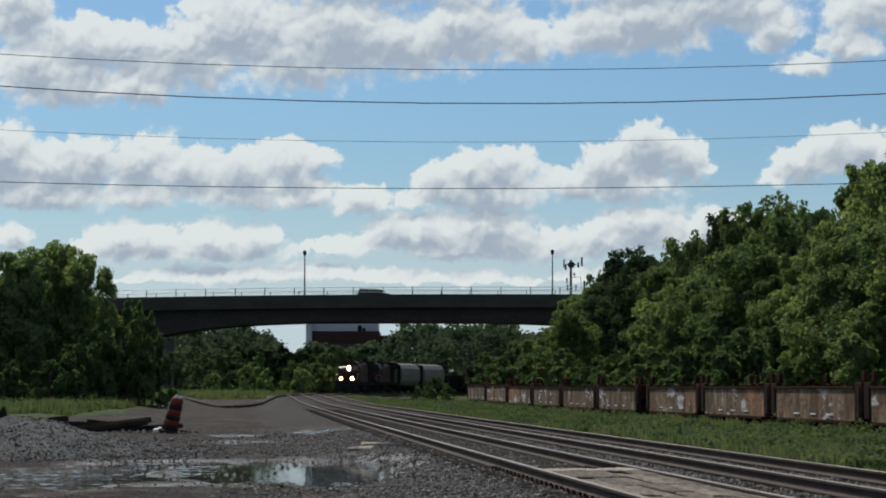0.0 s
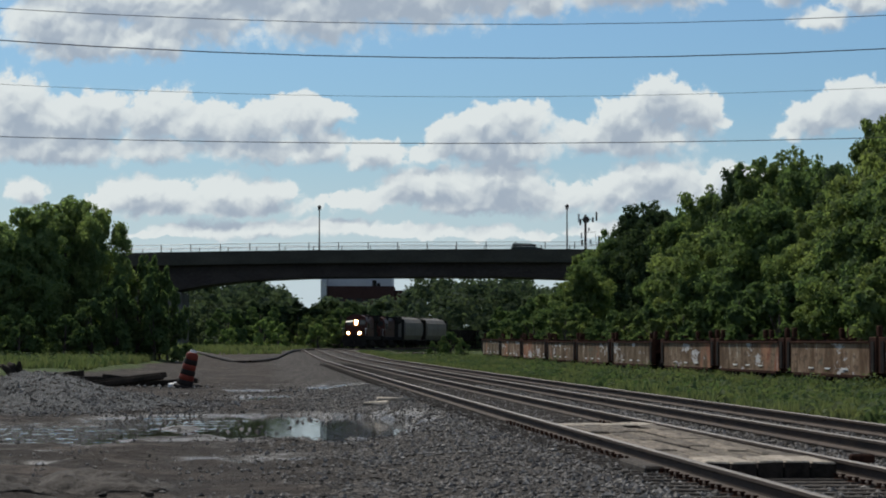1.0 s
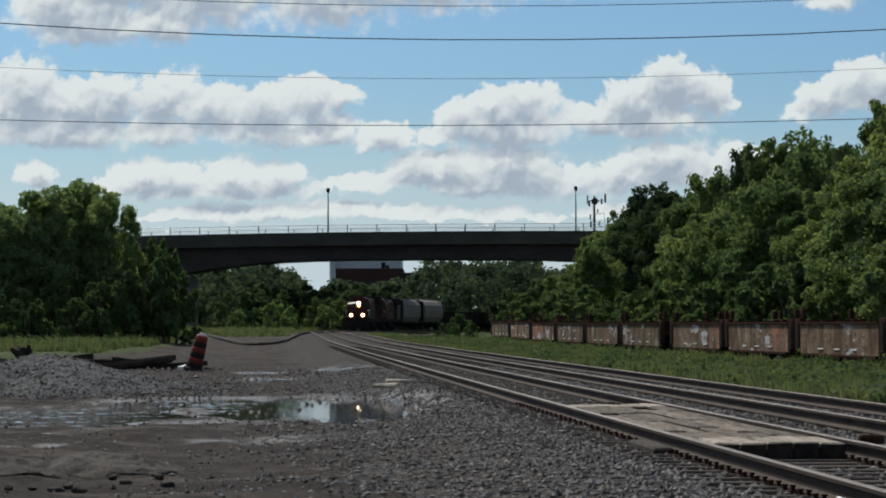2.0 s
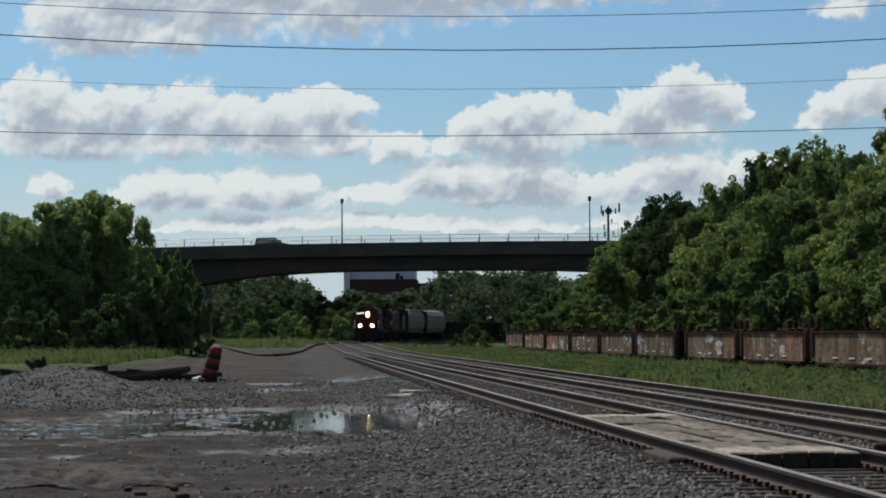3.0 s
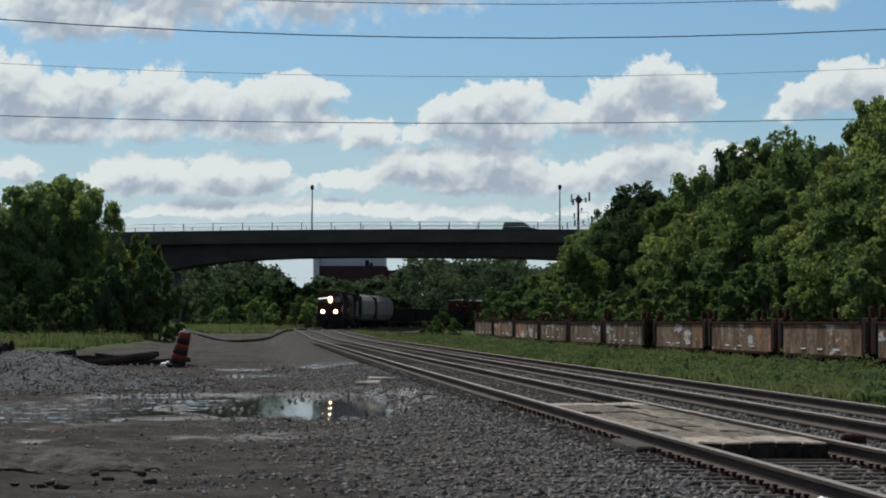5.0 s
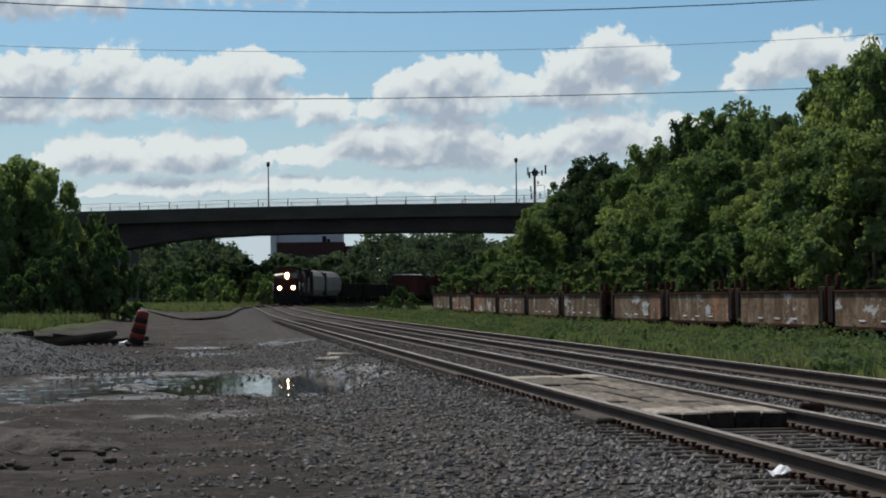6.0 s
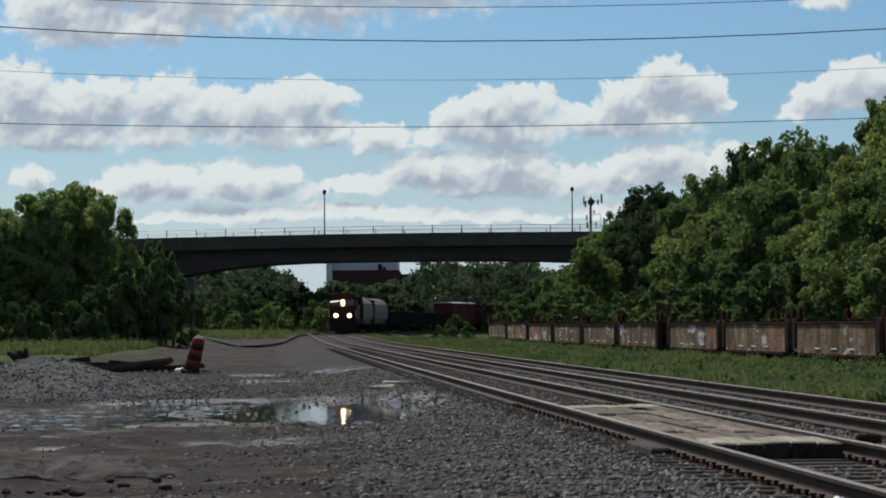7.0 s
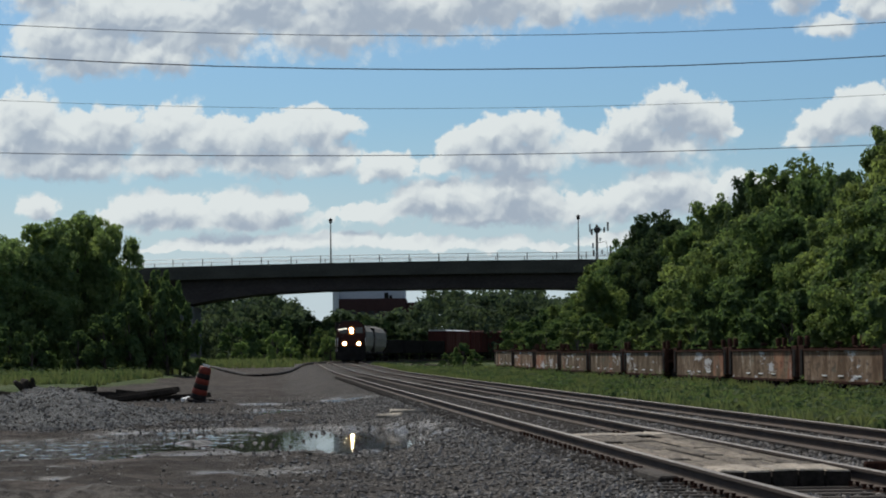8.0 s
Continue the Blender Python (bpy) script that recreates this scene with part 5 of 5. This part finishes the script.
def build_heap_stones():
    rng = np.random.default_rng(31)
    verts, faces = [], []
    base = np.array([(1, 0, 0), (-0.8, 0.2, 0), (0, 1, 0.1), (0.1, -0.9, 0), (0.1, 0, 0.8), (0, 0.1, -0.7)])
    tri = np.array([(0, 2, 4), (2, 1, 4), (1, 3, 4), (3, 0, 4), (2, 0, 5), (1, 2, 5), (3, 1, 5), (0, 3, 5)])
    n = 0

    def drop(x, y, z, r):
        nonlocal n
        a = rng.random() * 6.28
        rot = np.array([[math.cos(a), -math.sin(a), 0], [math.sin(a), math.cos(a), 0], [0, 0, 1]])
        verts.append((base * rng.uniform(0.7, 1.25, (6, 1)) * r) @ rot.T + np.array([x, y, z + 0.3 * r]))
        faces.append(tri + 6 * n)
        n += 1

    for i in range(8000):
        a, b = rng.uniform(-1.2, 1.2, 2)
        q = math.hypot(a, b) + 0.22 * noise.noise((a * 2.2 + 1.0, b * 2.2, 0.0))
        x, y = -9.6 + 4.0 * a, 55 + 5.5 * b
        drop(x, y, land(x, y)[0] + 0.80 * max(0.0, 1 - q) ** 0.9, rng.uniform(0.018, 0.05))
    for i in range(3800):
        y = 12 + 75 * rng.random() ** 1.4
        x = line_x(LINE_1, y) - 2.0 - rng.random() ** 1.3 * 11
        if -12 < x and land(x, y)[3] < 0.3:
            drop(x, y, land(x, y)[0], rng.uniform(0.008, 0.032))
    for i in range(600):
        x, y = rng.uniform(-11, -3.5), rng.uniform(52, 84)
        if noise.noise((x * 0.25, y * 0.22, 2.5)) > 0.0 and land(x, y)[3] < 0.4:
            drop(x, y, land(x, y)[0], rng.uniform(0.03, 0.10))
    for i in range(160):
        hx, hy, rx, ry, dep = HOLLOWS[int(rng.integers(4))]
        a = rng.random() * 6.28
        k = rng.uniform(0.95, 1.25)
        x, y = hx + rx * k * math.cos(a), hy + ry * k * math.sin(a)
        drop(x, y, max(land(x, y)[0], WATER_Z - 0.02), rng.uniform(0.02, 0.06))
    ob = mesh_np("loose_stones", np.concatenate(verts).tolist(), np.concatenate(faces).tolist(), M_BALLAST)
    tagged(ob, "loose stones and clods scattered over the muddy lot", "stones", kind="stuff")


build_heap_stones()


def build_debris():
    rng = random.Random(14)
    for i in range(15):
        x, y = -12.3 + rng.uniform(-2.6, 3.2), 82 + rng.uniform(-2.5, 3.0)
        L = rng.uniform(1.0, 2.3)
        bm = new_box(-L, L, -0.11, 0.11, -0.09, 0.09, bevel=0.02)
        for v in bm.verts:
            v.co += Vector((noise.noise(v.co * 3) * 0.06, noise.noise(v.co * 4) * 0.03, noise.noise(v.co * 5) * 0.03))
        ob = finish("old_tie", bm, M_DEBRIS)
        ob.matrix_basis = pose(x, y, land(x, y)[0] + 0.08 + max(0, 0.40 - 0.12 * abs(x + 12.6)) * rng.random(), rng.uniform(-6, 6), rng.uniform(-9, 9), rng.uniform(-25, 25))
        tagged(ob, "rotten dark railway tie dumped on the lot edge", "wooden beam", "dumped ties")
    # low dark bank along the edge of the dirt, towards the bend, made up as a black tube
    path = [(-24.5, 236), (-21.3, 218), (-17.6, 192), (-15.2, 177), (-13.6, 171), (-12.9, 176), (-13.1, 194), (-14.0, 216), (-15.0, 244), (-15.5, 272), (-15.0, 300), (-14.2, 322)]
    pts = [(x, y, land(x, y)[0] + 0.10 + 0.05 * math.sin(y * 0.21)) for x, y in path]
    ob = finish("drainage_pipe", new_tube(pts, 0.14, 8), M_SLEEVE)
    tagged(ob, "low dark bank along the dirt edge, built as a black tube", "pipe")
    bm = bmesh.new()
    bmesh.ops.create_grid(bm, x_segments=5, y_segments=4, size=0.07)
    for v in bm.verts:
        v.co.z = 0.05 * noise.noise(v.co * 11) + 0.05 + 0.35 * max(0, v.co.x)
        v.co.y *= 0.8
    bmesh.ops.solidify(bm, geom=list(bm.faces), thickness=0.006)
    ob = finish("litter", bm, M_PAPER)
    ob.matrix_basis = pose(2.74, 16.75, 0.20, 10, 0, 30)
    tagged(ob, "crumpled white paper scrap lying on the ballast", "litter")


build_debris()


def build_oddments():
    rng = random.Random(6)
    for x, y, L, w, h, turn in ((-0.95, 53.9, 0.42, 0.16, 0.10, 8), (-1.35, 52.6, 0.30, 0.14, 0.09, -14)):
        bm = new_box(-L, L, -w, w, 0, h, bevel=0.03)
        for v in bm.verts:
            v.co += Vector((noise.noise(v.co * 5) * 0.07, noise.noise(v.co * 6 + Vector((3, 0, 0))) * 0.05, noise.noise(v.co * 7) * 0.04))
        ob = finish("concrete_chunk", bm, M_PLANK_PALE)
        ob.matrix_basis = pose(x, y, land(x, y)[0] - 0.01, 0, 0, turn)
        tagged(ob, "pale broken concrete chunk by the puddle edge", "rubble", "rubble by the puddle")
    bm = bmesh.new()
    bmesh.ops.create_icosphere(bm, subdivisions=3, radius=0.19)
    for v in bm.verts:
        v.co = Vector((v.co.x * 1.3, v.co.y, v.co.z * 0.55 + 0.09)) * (1 + 0.35 * noise.noise(v.co * 9))
    ob = finish("plastic_bag", bm, M_PAPER)
    ob.matrix_basis = pose(-8.72, 79.3, land(-8.72, 79.3)[0], 0, 0, 20)
    tagged(ob, "crumpled white plastic bag beside the traffic drum", "litter")
    ob = finish("steel_block", new_box(-0.13, 0.13, -0.07, 0.07, 0, 0.11, bevel=0.02), M_RUST)
    ob.matrix_basis = pose(4.64, 26.0, land(4.64, 26.0)[0], 0, 0, 5)
    tagged(ob, "rusty steel block lying between the tracks", "steel block")
    # dry stalks poking out behind the gravel heap
    b = thing("tree_stump", "dark uprooted stump with broken roots behind the gravel heap", "tree stump", m=pose(-15.6, 88.0, land(-15.6, 88.0)[0]))
    for k in range(6):
        dx, dz = rng.uniform(-0.55, 0.35), rng.uniform(0.35, 0.85)
        part("root", new_tube([(0.3, 0, -0.05), (dx * 0.4, 0.1, dz * 0.6), (dx, 0.1 * k - 0.3, dz)], [0.22, 0.17, 0.08], 7), M_DEBRIS, b)
    # churned clods in the foreground mud
    for k in range(40):
        x, y = rng.uniform(-5.0, -2.6), rng.uniform(21.5, 25.5)
        bm = bmesh.new()
        bmesh.ops.create_icosphere(bm, subdivisions=2, radius=rng.uniform(0.02, 0.055))
        for v in bm.verts:
            v.co = Vector((v.co.x * 1.5, v.co.y, v.co.z * 0.7)) * (1 + 0.5 * noise.noise(v.co * 14 + Vector((k, 0, 0))))
        ob = finish("mud_clod", bm, M_MUD)
        ob.matrix_basis = pose(x, y, land(x, y)[0] + 0.02, 0, 0, rng.uniform(0, 360))
        tagged(ob, "dark wet clod of churned mud", "mud clod", "churned mud")


build_oddments()


def build_wires():
    """Overhead cables across the line."""
    for name, y, zm, sag, low_x, r in (("power_cable", 62.0, 9.86, 0.00024, 1.5, 0.009), ("power_cable", 62.0, 8.97, 0.00026, 1.7, 0.014), ("power_cable", 95.0, 11.38, 0.00014, 1.0, 0.008), ("power_cable", 70.0, 7.40, 0.00011, 0.0, 0.011)):
        pts = [(x, y, zm + sag * 10 * (x - low_x) ** 2) for x in range(-60, 61, 3)]
        ob = finish(name, new_tube(pts, r, 6), M_WIRE)
        tagged(ob, "thin dark overhead cable sagging across the sky", "cable", "overhead cables")


build_wires()


# ---- what moves ----
SPEED = 8.66         # metres a second along the curving track
NOSE_AT = 324.9      # where the engine's coupler is at the start


def train_pose(s0, length):
    x0, y0, a0 = on_line(LINE_2, s0 + 0.18 * length)
    x1, y1, a1 = on_line(LINE_2, s0 + 0.82 * length)
    a = math.atan2(x1 - x0, y1 - y0)
    cx, cy = (x0 + x1) / 2, (y0 + y1) / 2
    return pose(cx - math.sin(a) * length / 2, cy - math.cos(a) * length / 2, RAIL_Z + rise(cy), 0, 0, -math.degrees(a))


def motions():
    times = [0.5 * i for i in range(17)]
    for car, back, length in TRAIN:
        walk(car, [(t, train_pose(NOSE_AT - SPEED * t + back, length)) for t in times])
    for car, x0, lane in ((car_a, -17.5 + 20.7 * 0.49, 3.6), (car_b, -17.5 - 20.7 * 3.51, 3.6)):
        rows = []
        for t in times:
            x = x0 + 20.7 * t
            rows.append((t, pose(x, BRIDGE_Y + lane, deck_z(x) - 0.75)))
        walk(car, rows)


motions()
